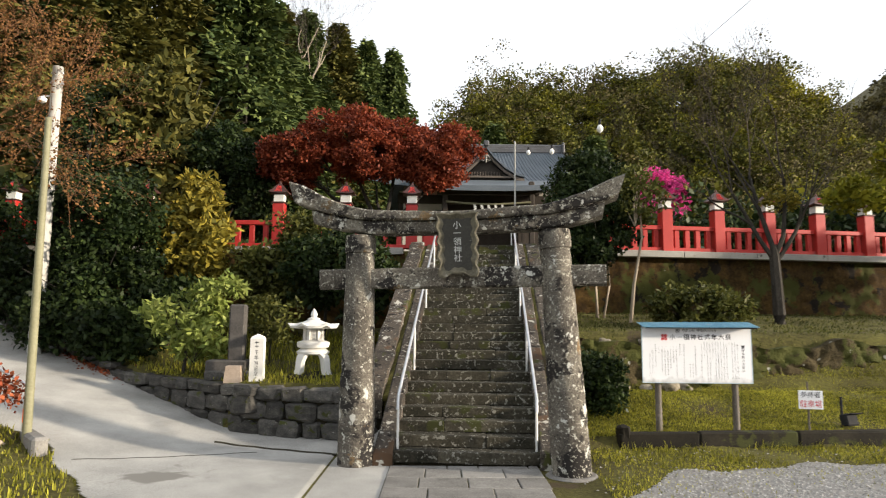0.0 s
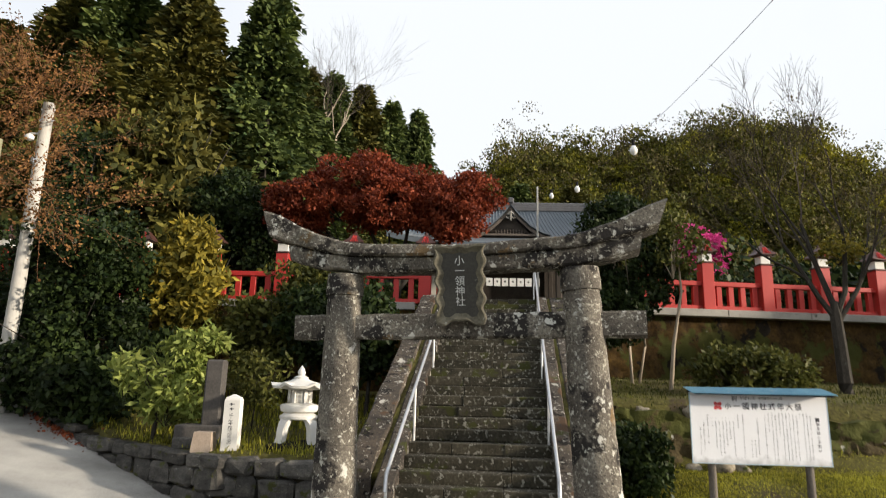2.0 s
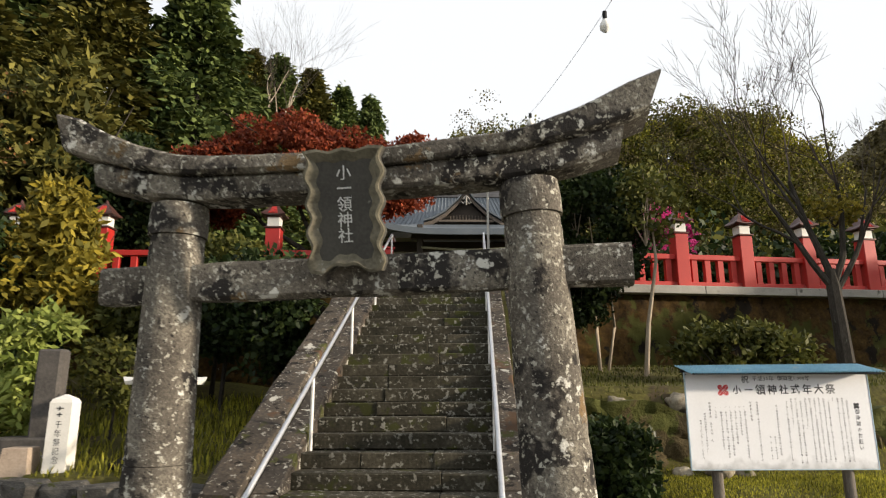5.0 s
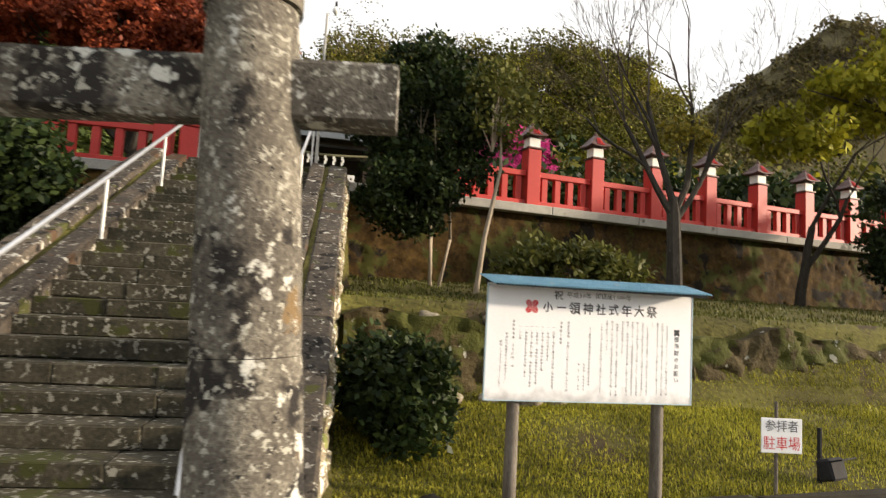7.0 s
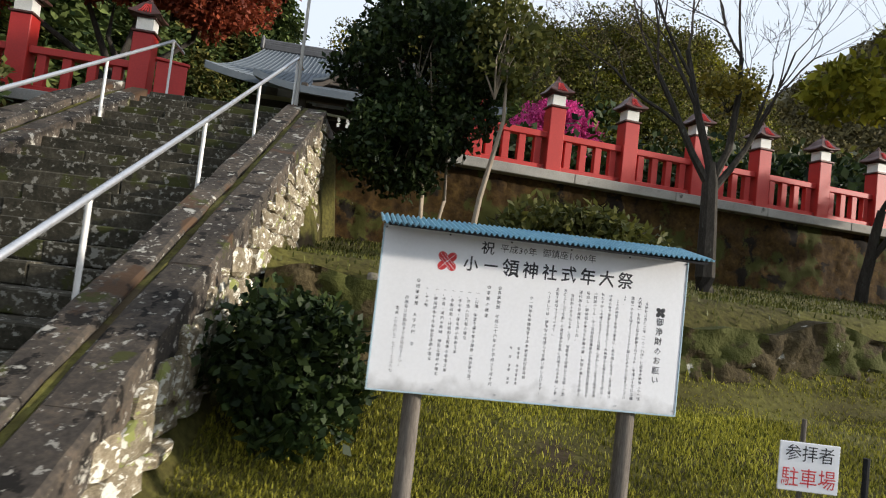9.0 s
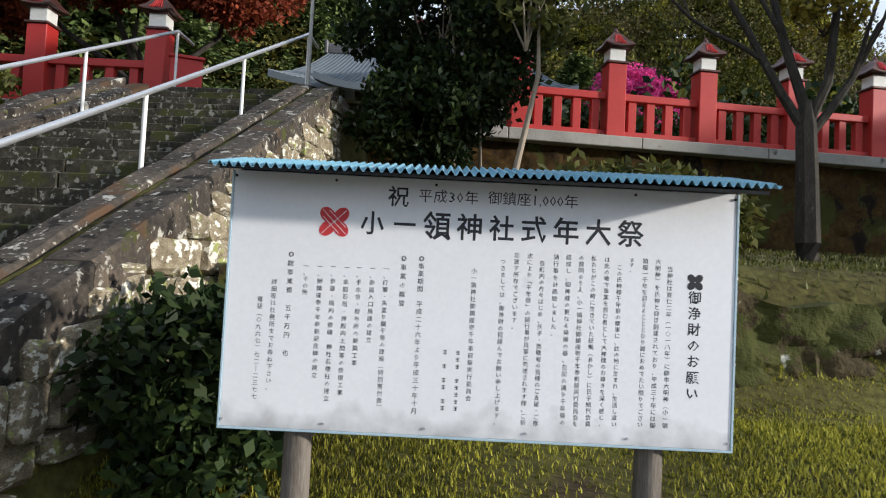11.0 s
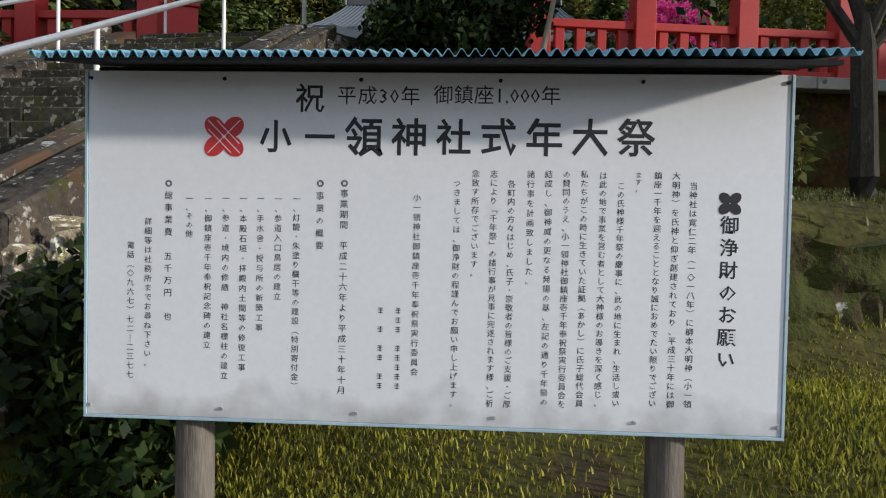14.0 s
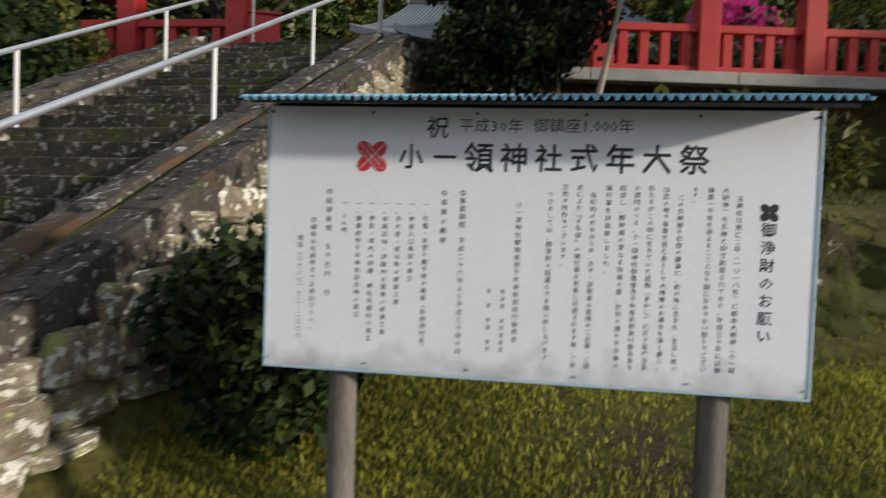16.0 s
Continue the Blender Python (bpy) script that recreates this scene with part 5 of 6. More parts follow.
woods("left_undergrowth", "dark evergreen undergrowth below the cedars", spots, cypress_leaf, 180, 0.3, 46, (1.9, 1.4))
spots = [(rng.uniform(6, 24), rng.uniform(24.5, 28.5)) for _ in range(80)]
woods("terrace_hedge", "dark green shrubs on the terrace behind the fence", spots, camellia_leaf, 300, 0.2, 47, (1.5, 1.3))

# woods on the far slope
rng = np.random.default_rng(48)
pts = []
for _ in range(900):
    x, k = rng.uniform(98, 290), rng.uniform(0, 1)
    top = far_top(x)
    q = rng.normal(size=(70, 3))
    q /= np.linalg.norm(q, axis=1)[:, None]
    pts.append(np.array((x, 170 + 30 * k, top * (0.6 + 0.4 * k) + 1.5)) + q * np.array((3.0, 3.0, 2.6)) * rng.uniform(0.5, 1.2))
solo("far_slope_woods", leaf_mesh("far_slope_woods", np.concatenate(pts), hill_brown_leaf, 0.9, rng, 1.4), None, "brown leafless woods on the distant slope", "woods", "stuff")

# red maple over the left fence
maple = []
rs = np.random.default_rng(3)
for cx, cz, w in ((-4.7, 7.2, 1.2), (-3.2, 7.9, 1.5), (-1.4, 7.75, 1.6), (0.0, 7.5, 1.2), (-2.3, 7.0, 1.5), (-0.5, 6.8, 1.1), (-4.9, 6.6, 0.8)):
    maple.append(((cx + 1.9, rs.uniform(-0.7, 0.7), cz - 3.85), (w, 1.2, 0.66), 44, 260, 0.36))
rb = random.Random(5)
lines = []
for ex, ez in ((-2.6, 2.6), (-1.2, 3.1), (0.4, 3.2), (1.7, 2.7), (-0.3, 2.2)):
    lines.append(([(0, 0, 0.7), (ex * 0.3, rb.uniform(-0.3, 0.3), 1.4), (ex * 0.7, rb.uniform(-0.5, 0.5), ez * 0.8), (ex, rb.uniform(-0.6, 0.6), ez + 0.3)], [0.10, 0.075, 0.05, 0.02]))
leafy("maple_tree", "wide maple with dense dark red leaves behind the fence", "tree", (-1.9, 20.4, 4.05), maple, maple_leaf, 0.072, 51,
      [([(-0.1, 0, -0.2), (0, 0, 0.4), (0.05, 0, 0.8)], [0.19, 0.14, 0.11])] + lines)

# broadleaf shrubs and trees left of the stairs
leafy("camellia_tree", "large rounded dark camellia with glossy leaves", "tree", seat(-8.2, 15.2),
      [((0, 0, 2.9), (1.5, 1.3, 1.5), 130, 130, 0.42), ((0.2, -0.2, 1.5), (1.4, 1.2, 1.0), 70, 130, 0.42)], camellia_leaf, 0.075, 52, [([(0, 0, 0), (0, 0, 2.2)], [0.12, 0.08])])
leafy("golden_conifer", "yellow-tipped conifer shrub among dark evergreens", "shrub", seat(-6.35, 16.0),
      [((0, 0, 2.6), (0.75, 0.7, 1.7), 90, 70, 0.3), ((0.55, -0.1, 1.9), (0.5, 0.5, 1.0), 40, 70, 0.28)], yellow_leaf, 0.085, 53, long=2.6)
leafy("evergreen_tree", "round dark evergreen tree behind the fence", "tree", (-7.1, 20.4, 4.0),
      [((0, 0, 2.7), (1.4, 1.2, 1.9), 130, 130, 0.45), ((1.1, 0, 1.6), (0.9, 0.9, 1.1), 60, 130, 0.4)], camellia_leaf, 0.085, 54, [([(0, 0, 0), (0, 0, 2)], [0.13, 0.08])])
leafy("rhododendron", "pale fresh green shrub with whorled long leaves", "shrub", seat(-5.15, 12.75),
      [((0, 0, 1.25), (0.85, 0.6, 0.55), 46, 34, 0.2), ((0.7, 0, 1.75), (0.4, 0.35, 0.25), 16, 30, 0.18), ((0.35, -0.1, 0.65), (0.5, 0.4, 0.4), 22, 30, 0.18)], light_leaf, 0.062, 55, [([(0, 0, 0), (0.1, 0, 1.2)], [0.04, 0.02])], long=2.8)
leafy("thin_shrub", "thin small-leaved olive shrub beside the monuments", "shrub", seat(-3.55, 13.1),
      [((0, 0, 1.0), (0.5, 0.4, 0.5), 30, 36, 0.2)], olive_leaf, 0.05, 56, [([(0, 0, 0), (0.05, 0, 0.8)], [0.02, 0.012])], long=2.4)
for x, y, r, h, s in ((-2.9, 15.6, 1.0, 1.9, 57), (-4.3, 15.9, 1.0, 1.7, 58), (-1.75, 14.6, 0.55, 1.7, 59), (-3.5, 16.9, 1.1, 2.3, 60)):
    leafy("evergreen_shrub", "dense dark evergreen shrub below the terrace wall", "shrub", seat(x, y),
          [((0, 0, h), (r, r * 0.8, h * 0.55), 70, 70, 0.36)], camellia_leaf if s % 2 else olive_leaf, 0.085, s, [([(0, 0, 0), (0.05, 0, h * 0.5), (0, 0, h)], [0.05, 0.04, 0.02])], group="terrace shrubs")
for x, y, r, h, s in ((-7.2, 13.9, 0.9, 0.8, 61), (-8.6, 14.3, 1.0, 0.9, 62), (-10.6, 15.6, 1.1, 1.2, 63), (-6.4, 14.9, 0.8, 1.0, 64), (-12.5, 17.4, 1.5, 2.2, 65), (-11.4, 19.4, 1.5, 3.2, 66)):
    leafy("evergreen_shrub", "low dark evergreen shrub on the bank", "shrub", seat(x, y),
          [((0, 0, h), (r, r * 0.8, h * 0.75), 70, 70, 0.34)], camellia_leaf, 0.085, s, [([(0, 0, 0), (0, 0, h)], [0.05, 0.02])], group="bank shrubs")
for x, y, s in ((-9.6, 20.6, 67), (-12, 22.5, 68), (-15, 23, 69)):
    leafy("cypress_tree", "drooping olive-green cypress on the bank", "tree", seat(x, y),
          [((0, 0, 3.6), (1.6, 1.5, 3.4), 150, 80, 0.5)], cypress_leaf, 0.15, s, [([(0, 0, 0), (0, 0, 5)], [0.16, 0.06])], long=2.6, group="cypresses")

# evergreen tree beside the stairs and the shrub at the wall foot
leafy("camellia_by_stairs", "dark glossy camellia tree beside the stair wall", "tree", seat(4.1, 16.9),
      [((-0.1, 0, 3.0), (1.3, 1.0, 1.6), 130, 130, 0.38), ((-0.5, -0.2, 1.7), (0.85, 0.8, 0.8), 60, 120, 0.34)], camellia_leaf, 0.07, 71,
      [([(0.05, 0, -0.1), (0.02, 0, 0.9), (-0.1, 0, 2.4)], [0.045, 0.035, 0.02]), ([(0.2, 0.05, -0.1), (0.38, 0, 0.9), (0.3, 0, 2.4)], [0.04, 0.03, 0.02])], pale_bark_mat)
leafy("slender_tree", "slender pale-stemmed young tree below the terrace wall", "tree", seat(4.75, 16.0),
      [((0.3, 0, 3.4), (0.6, 0.5, 1.0), 34, 40, 0.3)], olive_leaf, 0.075, 72, [([(0, 0, -0.1), (0.12, 0, 1.0), (0.35, 0, 2.2), (0.3, 0, 3.6)], [0.05, 0.042, 0.03, 0.012])], pale_bark_mat)
leafy("wall_foot_shrub", "dense dark green shrub growing against the stair wall", "shrub", seat(2.75, 11.55),
      [((0, 0, 0.52), (0.52, 0.5, 0.5), 80, 60, 0.2), ((0.1, -0.3, 0.25), (0.4, 0.3, 0.25), 26, 50, 0.16)], camellia_leaf, 0.055, 73, [([(0, 0, 0), (0, 0, 0.5)], [0.03, 0.015])])
leafy("azalea_bush", "yellow-green azalea bush above the bank", "shrub", seat(6.0, 14.9),
      [((0, 0, 0.55), (1.15, 0.6, 0.5), 80, 55, 0.24), ((0.9, 0.1, 0.45), (0.5, 0.4, 0.4), 20, 55, 0.22)], olive_leaf, 0.06, 74, [([(0, 0, 0), (0, 0, 0.5)], [0.03, 0.015])], long=2.2)
leafy("pink_cherry", "small tree in vivid magenta blossom behind the fence", "tree", (11.0, 32.5, 4.05),
      [((0, 0, 4.5), (2.0, 1.2, 1.5), 210, 90, 0.34)], pink_leaf, 0.09, 75, [([(0, 0, 0), (0.1, 0, 1.8), (0, 0, 4.0)], [0.10, 0.08, 0.03])], long=1.1)
leafy("terrace_camellia", "green shrub tree at the stair head", "tree", (4.75, 21.4, 4.05),
      [((0, 0, 2.6), (0.62, 0.6, 1.3), 60, 60, 0.28)], olive_leaf, 0.075, 76, [([(0, 0, 0), (0, 0, 2)], [0.07, 0.04])])
leafy("green_bough_tree", "spreading fresh green maple beyond the fence end", "tree", seat(12.8, 15.1),
      [((0, 0, 4.3), (2.3, 1.2, 0.5), 60, 60, 0.36), ((-2.5, 0, 3.3), (0.9, 0.7, 0.3), 22, 50, 0.3), ((0.6, 0, 5.2), (1.6, 1.0, 0.4), 30, 50, 0.36)], hill_bright_leaf, 0.10, 77,
      [([(0, 0, -0.2), (0, 0, 2.0), (-0.5, 0, 4.2)], [0.12, 0.09, 0.04])])


for x, y, r, h, s in ((15.6, 17.2, 1.2, 1.9, 78), (17.4, 18.0, 1.4, 2.4, 79)):
    leafy("dark_evergreen", "dense dark evergreen at the fence end", "shrub", seat(x, y),
          [((0, 0, h), (r, r, h * 0.9), 90, 90, 0.4)], camellia_leaf, 0.09, s, [([(0, 0, 0), (0, 0, h)], [0.08, 0.04])], group="fence end shrubs")


# bare trees
def bare(name, label, at, starts, seed, mat, depth, bark=None, buds=None, bud_size=0.06, seg=7, stem=None, **kw):
    rng = random.Random(seed)
    ob = thing(name, label, "tree", at)
    lines = []
    for s, d, length, r in starts:
        branching(rng, s, d, length, r, depth, out=lines, **kw)
    if stem:
        lines.append(stem)
    thick = [l for l in lines if l[1][0] > 0.03]
    fine = [l for l in lines if l[1][0] <= 0.03]
    part("trunk", limbs(thick, seg), bark or bark_mat, ob, smooth=True)
    if fine:
        part("twig_crown", limbs(fine, 4, 3), mat, ob, kind="stuff")
    if buds:
        r2 = np.random.default_rng(seed)
        ends = np.array([tuple(p) for pts, rad in fine for p in pts[1:]])
        ends = np.repeat(ends, 3, 0) + r2.normal(size=(len(ends) * 3, 3)) * 0.07
        part("bud_crown", leaf_mesh("bud_crown", ends, buds, bud_size, r2, 1.5), buds, ob, kind="stuff")
    return ob


bare("bare_cherry_tree", "leafless grey tree with upswept limbs below the terrace wall", seat(8.55, 16.05),
     [((-0.12, 0, 1.75), (-0.62, 0.1, 1), 1.9, 0.065), ((-0.06, 0, 1.95), (-0.18, 0.3, 1), 2.1, 0.07), ((0.0, 0, 1.8), (0.35, -0.25, 1), 2.0, 0.065), ((0.03, 0, 1.65), (0.85, 0.1, 1), 1.9, 0.06)], 9, twig_mat, 5, spread=0.5, shrink=0.74, up=0.16,
     stem=([(0.02, 0, -0.1), (0.0, 0, 0.25), (-0.02, 0, 1.0), (-0.05, 0, 1.7), (-0.06, 0, 2.05)], [0.21, 0.155, 0.135, 0.125, 0.08]))
leafy("ivy_clump", "yellow-green leaves on the lower boughs of the bare tree", "shrub", (8.7, 16.05, 2.2),
      [((0, 0, 3.0), (0.55, 0.4, 0.35), 16, 44, 0.2)], yellow_leaf, 0.06, 81)
bare("bare_zelkova", "leafless pale tree rising behind the maple", (-10.2, 44, 11.5), [((0, 0, 0), (0.05, 0, 1), 5.5, 0.30)], 15, twig_mat, 6, pale_bark_mat, spread=0.42, shrink=0.80, up=0.18)
bare("bare_hill_tree", "leafless tree on the hill crest", seat(17.5, 62), [((0, 0, 0), (0, 0, 1), 3.2, 0.16)], 16, twig_mat, 5, spread=0.4, shrink=0.82, up=0.2)
bare("bare_hill_tree", "leafless tree on the hill crest", seat(25.5, 66), [((0, 0, 0), (0.1, 0, 1), 3.4, 0.16)], 17, twig_mat, 5, spread=0.4, shrink=0.82, up=0.2)
bare("bare_hill_tree", "leafless tree on the hill flank", seat(30, 52), [((0, 0, 0), (0.1, 0, 1), 3.8, 0.2)], 18, twig_mat, 5, spread=0.45, shrink=0.82, up=0.2)
bare("bare_yard_tree", "leafless tree with many upright twigs beyond the fence", seat(13.2, 18.2), [((0, 0, -0.1), (0, 0, 1), 2.0, 0.13)], 19, twig_mat, 6, spread=0.5, shrink=0.8, up=0.2)
bare("rusty_tree", "broad tree with fine reddish brown budding twigs", seat(-14.3, 15.2), [((0, 0, -0.2), (0.1, -0.1, 1), 2.6, 0.22), ((0, 0, 1.2), (0.9, -0.3, 0.9), 2.4, 0.12), ((0, 0, 0.9), (0.7, -0.5, 0.5), 2.2, 0.10)], 20, rust_twig_mat, 6, buds=rust_leaf, bud_size=0.045, spread=0.55, shrink=0.82, up=0.06)
bare("red_bush", "low bush with reddish brown budding twigs", seat(-7.0, 9.2), [((0, 0, 0), (0.4, 0, 1), 0.4, 0.02), ((0, 0, 0), (-0.4, 0.2, 1), 0.4, 0.02)], 24, rust_twig_mat, 4, buds=dry_leaf, bud_size=0.05, spread=0.7)


# ---- grass, gravel and fallen leaves ----
def blades(name, label, pts, leaf, tall, seed, wide=0.012, category="grass"):
    """Curved blades, two quads each."""
    rng = np.random.default_rng(seed)
    p = np.asarray(pts)
    k = len(p)
    a = rng.uniform(0, 2 * math.pi, k)
    side = np.stack([np.cos(a), np.sin(a), np.zeros(k)], 1) * wide * rng.uniform(0.6, 1.4, (k, 1))
    lean = np.stack([-np.sin(a), np.cos(a), np.zeros(k)], 1)
    h = tall * rng.uniform(0.35, 1.25, (k, 1))
    bend = h * rng.uniform(0.1, 0.7, (k, 1))
    up = np.array((0, 0, 1.0))
    mid, tip = p + up * h * 0.6 + lean * bend * 0.35, p + up * h + lean * bend
    v = np.stack([p - side, p + side, mid + side * 0.8, mid - side * 0.8, tip], 1).reshape(-1, 3)
    b = np.arange(k) * 5
    faces = [q for i in b.tolist() for q in ((i, i + 1, i + 2, i + 3), (i + 3, i + 2, i + 4))]
    me = bpy.data.meshes.new(name)
    me.from_pydata(v.tolist(), [], faces)
    me.materials.append(leaf)
    return solo(name, me, None, label, category, "stuff")


def scatter(n, x0, x1, y0, y1, seed, keep):
    rng = np.random.default_rng(seed)
    x, y = rng.uniform(x0, x1, n), rng.uniform(y0, y1, n)
    patch = np.sin(x * 2.3 + np.sin(y * 1.9)) * 0.5 + np.sin(y * 3.1 + x * 1.3) * 0.5 + rng.normal(size=n) * 0.5
    ok = keep(x, y) & (patch > -0.45)
    x, y = x[ok], y[ok]
    return np.stack([x, y, height(x, y) - 0.005], 1)


def stair_side(x, y):
    return x - 0.333 - 0.07 * (y - 8.95)


def right_grass(x, y):
    return (stair_side(x, y) > 1.72) & ~((np.abs(y - kerb_line(x)) < 0.10) & (x > 2.4))


blades("bank_grass", "short yellow-green grass on the bank by the notice board", scatter(170000, 1.9, 11, 9.6, 13.2, 91, lambda x, y: right_grass(x, y) & (y > kerb_line(x))), grass_leaf, 0.045, 91, 0.0045)
blades("grass_tufts", "taller grass tufts along the kerb and posts", scatter(9000, 1.95, 11, 9.0, 12.9, 97, lambda x, y: right_grass(x, y) & ((np.abs(y - kerb_line(x) + 0.18) < 0.1) | (np.abs(y - kerb_line(x) - 0.2) < 0.12) | (np.sin(x * 3.3) * np.sin(y * 2.9) > 0.72))), grass_leaf, 0.13, 97, 0.005)
blades("upper_grass", "thin grass and moss on the upper bank", scatter(16000, 2.2, 16, 13.3, 19.0, 92, right_grass), olive_leaf, 0.06, 92, 0.010)
blades("front_grass", "sparse low grass at the edge of the gravel", scatter(60000, 1.9, 12, 6.2, 10.6, 93, lambda x, y: right_grass(x, y) & (y < kerb_line(x)) & (~on_gravel(x, y) | (np.random.default_rng(1).uniform(size=len(x)) < 0.12))), grass_leaf, 0.05, 93, 0.005)
blades("terrace_grass", "rough grass and iris leaves on the left terrace", scatter(9000, -7, -1.6, 11.2, 17, 94, lambda x, y: (y > wall_line(x) + 0.4) & (stair_side(x, y) < -1.8)), grass_leaf, 0.16, 94, 0.010)
blades("verge_grass", "weeds along the lane edge", scatter(6000, -9, -3.6, 6, 10, 95, lambda x, y: ~on_road(x, y)), grass_leaf, 0.10, 95, 0.010)
blades("wall_moss", "grass tufts along the top of the low wall", scatter(5000, -8, -1.7, 10.9, 14, 96, lambda x, y: (y - wall_line(x) > 0.25) & (y - wall_line(x) < 0.7)), grass_leaf, 0.07, 96, 0.008)

rng = np.random.default_rng(8)
x, y = rng.uniform(1.7, 11, 22000), rng.uniform(5.0, 10.0, 22000)
ok = on_gravel(x, y) | (rng.uniform(size=22000) < 0.03)
pts = np.stack([x[ok], y[ok], height(x[ok], y[ok]) + 0.012], 1)
g = Geo()
for p in pts:
    r = rng.uniform(0.008, 0.022)
    a = rng.uniform(0, 6.3)
    c, s = math.cos(a) * r, math.sin(a) * r
    g.v += [(p[0] + c, p[1] + s, p[2]), (p[0] - s, p[1] + c * 0.8, p[2]), (p[0] - c, p[1] - s, p[2]), (p[0] + s * 0.9, p[1] - c, p[2]), (p[0] + c * 0.2, p[1] + s * 0.3, p[2] + r * 0.8)]
    k = len(g.v) - 5
    g.f += [(k, k + 1, k + 4), (k + 1, k + 2, k + 4), (k + 2, k + 3, k + 4), (k + 3, k, k + 4)]
me = bpy.data.meshes.new("gravel")
me.from_pydata(g.v, [], g.f)
me.materials.append(gravel_mat)
solo("gravel", me, None, "loose grey gravel stones on the yard", "gravel", "stuff")

rng = np.random.default_rng(9)
x = rng.normal(-7.6, 0.5, 700)
y = wall_line(x) - 0.05 + rng.normal(size=700) * 0.16
pts = np.stack([x, y, height(x, y) + 0.03], 1)
solo("fallen_leaves", leaf_mesh("fallen_leaves", pts, dry_leaf, 0.05, rng, 1.3), None, "drift of fallen red leaves at the lane edge", "leaves", "stuff")

# field rocks on the bank
rr = random.Random(77)
for x, y, r in ((3.55, 12.55, 0.17), (4.05, 12.7, 0.13), (4.5, 12.6, 0.2), (4.8, 12.7, 0.16), (3.1, 12.9, 0.14), (5.3, 12.9, 0.2), (3.4, 13.3, 0.16), (4.3, 13.3, 0.22)):
    boulder("rock", (x, y, ground_z(x, y) + r * 0.25), (r, r * 0.8, r), rock_mat, "weathered rock half sunk in the grassy bank", "rock", rr, group="bank rocks")
solo("kerb_end_stone", Geo().box((0, 0, 0.12), (0.17, 0.2, 0.42), bevel=0.04, jitter=0.015, rng=rr), kerb_mat, "mossy squared stone at the kerb end", "stone", at=pose(2.85, 10.05, 0.10, 3, -6, 8))

# ---- pieces of the setting, last ----
STONES = []
rp = random.Random(20)
for i in range(10):
    bm = bmesh.new()
    bmesh.ops.create_cube(bm, size=1.0)
    bmesh.ops.bevel(bm, geom=bm.edges[:], offset=0.17, segments=1, affect="EDGES")
    for v in bm.verts:
        v.co += Vector([rp.uniform(-0.075, 0.075) for _ in range(3)])
    me = bpy.data.meshes.new("stone")
    bm.to_mesh(me)
    bm.free()
    STONES.append(me)


ROUGH = []
for i in range(10):
    bm = bmesh.new()
    bmesh.ops.create_icosphere(bm, subdivisions=1, radius=0.58)
    for v in bm.verts:
        v.co += Vector([rp.uniform(-0.11, 0.11) for _ in range(3)])
        v.co = Vector([max(-0.5, min(0.5, a)) for a in v.co])
    me = bpy.data.meshes.new("stone")
    bm.to_mesh(me)
    bm.free()
    ROUGH.append(me)


def stones_of(mat, rough=False):
    out = []
    for me in (ROUGH if rough else STONES):
        c = me.copy()
        c.materials.append(mat)
        out.append(c)
    return out


def stone_wall(parent, along, low, high, mat, seed, row=0.28, wide=(0.28, 0.55), deep=0.3, rough=False, limit=300):
    """along: (start, end) in plan; low and high give the foot and top heights at a fraction of the length."""
    rng = random.Random(seed)
    meshes = stones_of(mat, rough)
    a, b = Vector((*along[0], 0)), Vector((*along[1], 0))
    length = (b - a).length
    rz = math.degrees(math.atan2(b.y - a.y, b.x - a.x))
    count = 0
    z0 = min(low(0), low(1))
    z1 = max(high(0), high(1), high(0.5))
    z = z0
    while z < z1 - 0.05:
        h = row * rng.uniform(0.8, 1.25)
        u = -rng.uniform(0, 0.3)
        while u < length:
            w = rng.uniform(*wide)
            k = min(max((u + w / 2) / length, 0), 1)
            lo, hi = max(z, low(k) - 0.12), min(z + h, high(k))
            if hi - lo > 0.07 and count < limit:
                p = a + (b - a) * k
                m = pose(p.x, p.y, (lo + hi) / 2, rng.uniform(-3, 3), rng.uniform(-3, 3), rz + rng.uniform(-3, 3))
                piece("stone", rng.choice(meshes), parent, m @ pose(0, rng.uniform(-0.03, 0.03), 0) @ Matrix.Diagonal((w * 0.99, deep, (hi - lo) * 0.99, 1)))
                count += 1
            u += w
        z += h


def wall_core(name, along, low, high, label, back=0.16, thick=0.3, mat=None):
    a, b = Vector((*along[0], 0)), Vector((*along[1], 0))
    n = Vector((-(b - a).y, (b - a).x, 0)).normalized()
    rings = []
    for i in range(13):
        k = i / 12
        p = a + (b - a) * k
        q0, q1 = p + n * (back - thick / 2), p + n * (back + thick / 2)
        rings.append([(q0.x, q0.y, low(k) - 0.3), (q0.x, q0.y, high(k) - 0.05), (q1.x, q1.y, high(k) - 0.05), (q1.x, q1.y, low(k) - 0.3)])
    return solo(name, Geo().loft(rings), mat or mortar_mat, label, "wall", "structure")


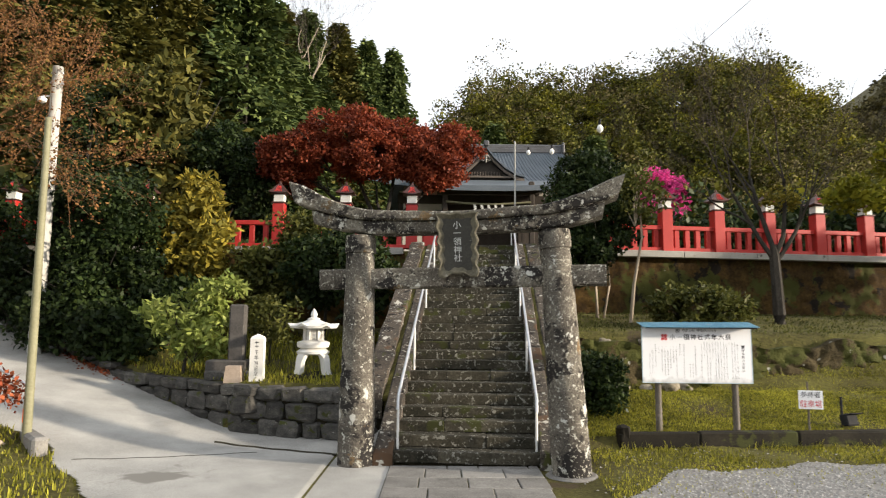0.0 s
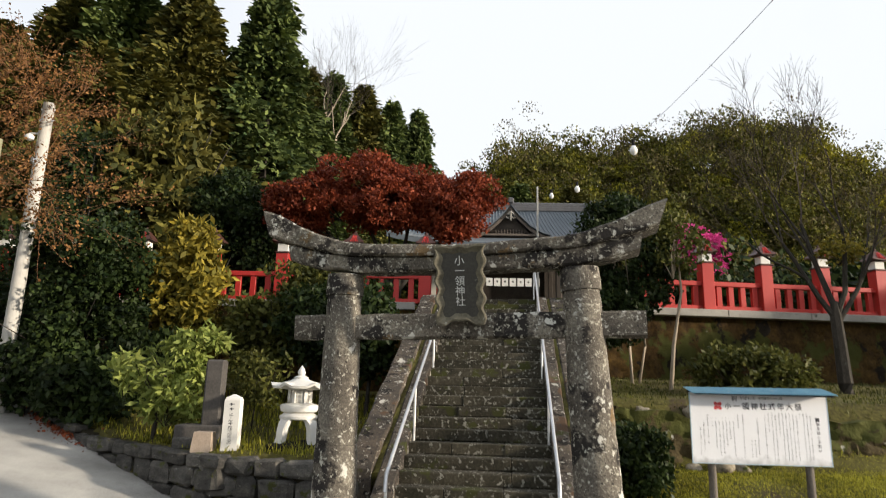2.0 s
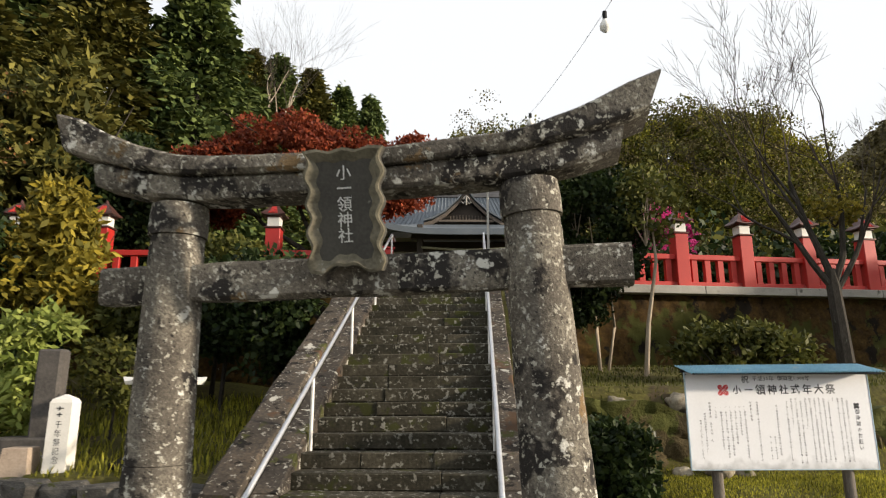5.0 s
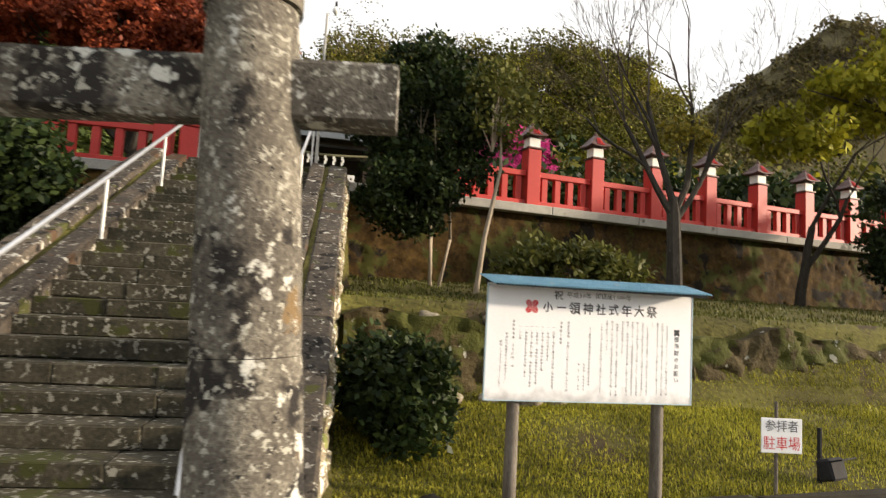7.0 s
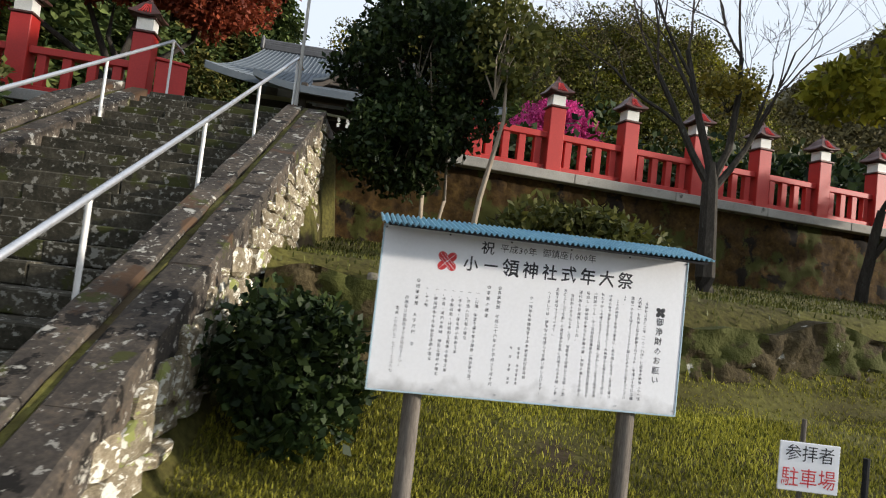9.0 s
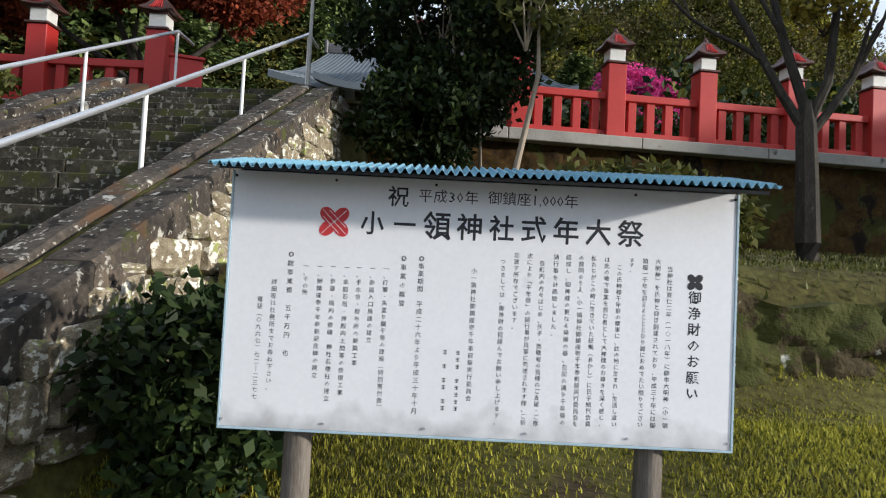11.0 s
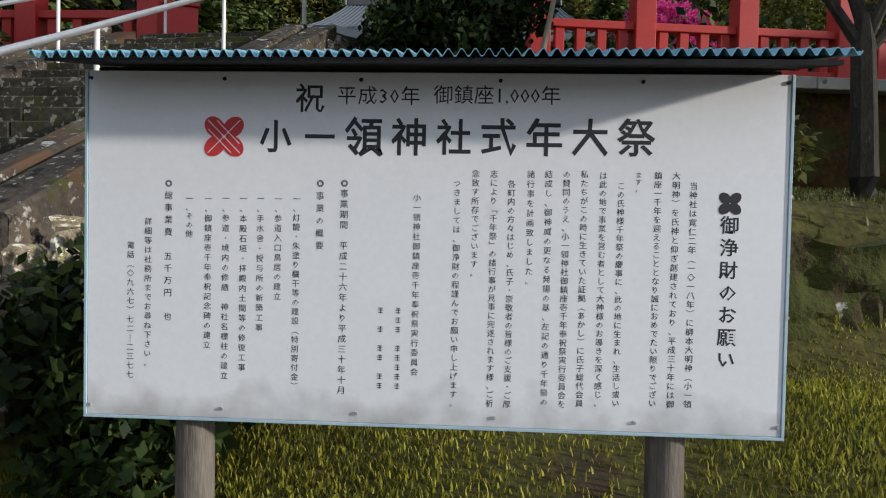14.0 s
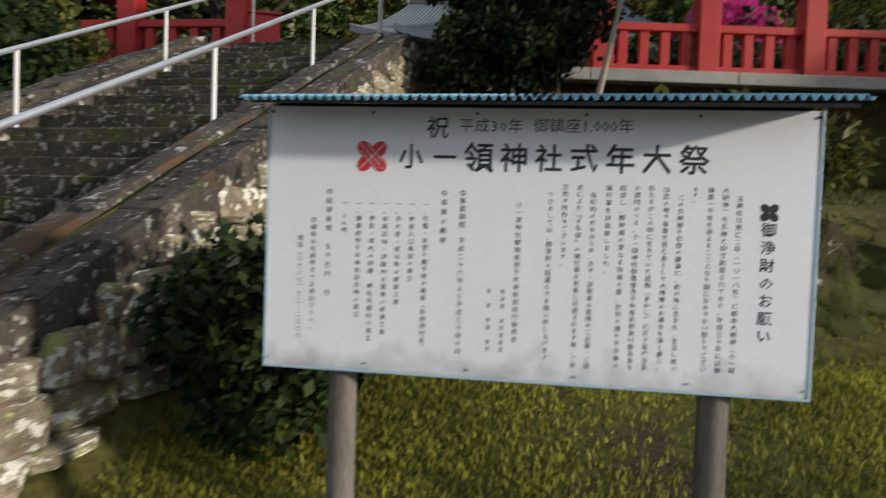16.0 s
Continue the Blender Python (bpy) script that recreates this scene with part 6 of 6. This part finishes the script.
def bumpy_wall(name, along, low, high, mat, label, cell, amp, seed, thick=0.4, step=0.07):
    """A mossed-over rubble wall: swelling stones of uneven size under one skin."""
    a, b = Vector((*along[0], 0)), Vector((*along[1], 0))
    way = (b - a).normalized()
    n = Vector((way.y, -way.x, 0))
    cols, length = int((b - a).length / step), (b - a).length
    rows = int(max(high(k / 8) - low(k / 8) for k in range(9)) / step) + 1
    g, verts = Geo(), []
    for j in range(rows + 1):
        for i in range(cols + 1):
            k = i / cols
            lo, hi = low(k) - 0.25, high(k)
            z = lo + (hi - lo) * j / rows
            q = Vector((k * length / cell, z / cell * 1.35, seed * 7.3))
            q += Vector((noise.noise(q * 0.9), noise.noise(q * 0.9 + Vector((9, 3, 1))), 0)) * 0.45
            d = noise.voronoi(q)[0]
            face = min(1.0, (d[1] - d[0]) * 2.6) ** 0.6
            out = amp * face + amp * 0.5 * noise.noise(q * 0.8) + amp * 0.35 * noise.noise(q * 3.1) + 0.10 * (hi - z)
            p = a + way * (k * length) + n * out
            verts.append((p.x, p.y, z))
    faces = [(j * (cols + 1) + i, j * (cols + 1) + i + 1, (j + 1) * (cols + 1) + i + 1, (j + 1) * (cols + 1) + i) for j in range(rows) for i in range(cols)]
    k0 = len(verts)
    for i in range(cols + 1):
        p = a + way * (i / cols * length) - n * thick
        verts += [(p.x, p.y, high(i / cols)), (p.x, p.y, low(i / cols) - 0.25)]
    for i in range(cols):
        t = rows * (cols + 1) + i
        faces += [(t, t + 1, k0 + 2 * i + 2, k0 + 2 * i), (k0 + 2 * i, k0 + 2 * i + 2, k0 + 2 * i + 3, k0 + 2 * i + 1)]
    g.add(verts, faces)
    return solo(name, g, mat, label, "wall", "structure", smooth=True)


bumpy_wall("wall_bank", ((2.35, 12.92), (14.5, 13.45)), lambda k: 0.55, lambda k: 1.60 + 0.09 * math.sin(k * 28) + 0.05 * math.sin(k * 67), bank_rock_mat, "low dry rubble wall of mossy rocks with white lichen", 0.40, 0.075, 1, step=0.05)
bumpy_wall("wall_terrace_right", ((2.3, 18.90), (19.0, 21.13)), lambda k: 2.2, lambda k: 4.06, moss_wall_mat, "brown moss-grown stone retaining wall under the red fence", 0.38, 0.055, 2)
bumpy_wall("wall_terrace_left", ((-15.0, 18.55), (-1.1, 18.55)), lambda k: 1.8, lambda k: 4.02, moss_wall_mat, "brown moss-grown stone retaining wall under the red fence", 0.38, 0.055, 3)

for name, along, low, high, mat, seed, kw in (
    ("wall_lane_1", ((-3.40, 11.10), (-1.55, 10.75)), lambda k: 0.02, lambda k: 0.88, rubble_mat, 1, dict(row=0.34, wide=(0.35, 0.6))),
    ("wall_lane_2", ((-6.6, 13.32), (-3.36, 11.08)), lambda k: 0.72 - 0.7 * k, lambda k: 0.93 - 0.05 * k, rubble_mat, 2, dict(row=0.30, wide=(0.3, 0.6))),
    ("wall_lane_3", ((-12.0, 17.1), (-6.6, 13.35)), lambda k: 1.9 - 1.2 * k, lambda k: 2.2 - 1.2 * k, rubble_mat, 3, dict(row=0.28)),
):
    core = wall_core(name, along, low, high, "retaining wall of rough weathered stones with mossy joints", back=0.14)
    stone_wall(core, along, low, high, mat, seed, **kw)

# stones of the stair's outer wall face
def stair_point(s, d):
    p = STAIR @ Vector((s, d, 0))
    return (p.x, p.y)


for side, name, mat, start in ((1, "wall_stair_right", side_wall_mat, 0.2), (-1, "wall_stair_left", rubble_mat, 1.2)):
    along = (stair_point(side * 1.57, start), stair_point(side * 1.57, 7.9))
    low, high = (lambda k: 0.1 + 1.9 * k), (lambda k, st=start, sd=side: 0.037 + slope_z(st + (7.9 - st) * k) - 0.12 + (0.0 if sd > 0 else 0.1))
    core = wall_core(name, along, low, high, "side wall of the stairs in rough squared stones", back=0.12 * side, thick=0.1)
    stone_wall(core, along, low, high, mat, 30 + side, row=0.22, wide=(0.2, 0.45), deep=0.2)

# steps
rp = random.Random(2)
shared = {}
for n in range(STEPS):
    cuts = [-1.03, rp.choice((-0.35, 0.1, 0.28, 0.45)), 1.03] if n % 3 else [-1.03, -0.4, 0.35, 1.03]
    for a, b in zip(cuts, cuts[1:]):
        key = round(b - a, 2)
        if key not in shared:
            shared[key] = Geo().box((0, 0, 0), (key - 0.002, 0.40, RISE - 0.002), bevel=0.011, jitter=0.005, rng=rp).mesh("step_stone", step_stone_mat)
        piece("step_stone", shared[key], stairs, pose((a + b) / 2, n * TREAD + 0.20 + rp.uniform(-0.008, 0.008), n * RISE + RISE / 2 + rp.uniform(-0.006, 0.004), rp.uniform(-0.6, 0.6), rp.uniform(-0.5, 0.5), rp.uniform(-0.5, 0.5)))
g = Geo().box((0.0, 8.9, 3.93), (3.2, 1.6, 0.2), bevel=0.01)
part("landing", g, slab_mat, stairs)

# paving before the gate
path = thing("pavement", "grey stone slab path leading to the stair foot", "path", kind="structure")
rp = random.Random(6)
y = 1.0
while y < 8.85:
    h = rp.uniform(0.42, 0.62)
    h = min(h, 8.9 - y)
    x = -0.72
    while x < 1.25:
        w = min(rp.uniform(0.4, 0.8), 1.32 - x)
        if w > 0.12:
            me = Geo().box((0, 0, 0), (w - 0.012, h - 0.012, 0.08), bevel=0.01).mesh("slab", slab_mat)
            piece("slab", me, path, pose(x + w / 2, y + h / 2, -0.008 + rp.uniform(-0.004, 0.004), rp.uniform(-0.4, 0.4), rp.uniform(-0.4, 0.4), 0))
        x += w
    y += h

kerb = thing("kerb", "low dark mossy stone kerb along the grass", "kerb", kind="structure")
rp = random.Random(8)
x = 2.75
while x < 14:
    w = rp.uniform(1.1, 1.9)
    me = Geo().box((0, 0, 0), (w - 0.004, 0.17, 0.26), bevel=0.025, jitter=0.012, rng=rp).mesh("kerb_stone", kerb_mat)
    piece("kerb_stone", me, kerb, pose(x + w / 2, kerb_line(x + w / 2), 0.185, 0, 0, 5.7 + rp.uniform(-0.8, 0.8)))
    x += w
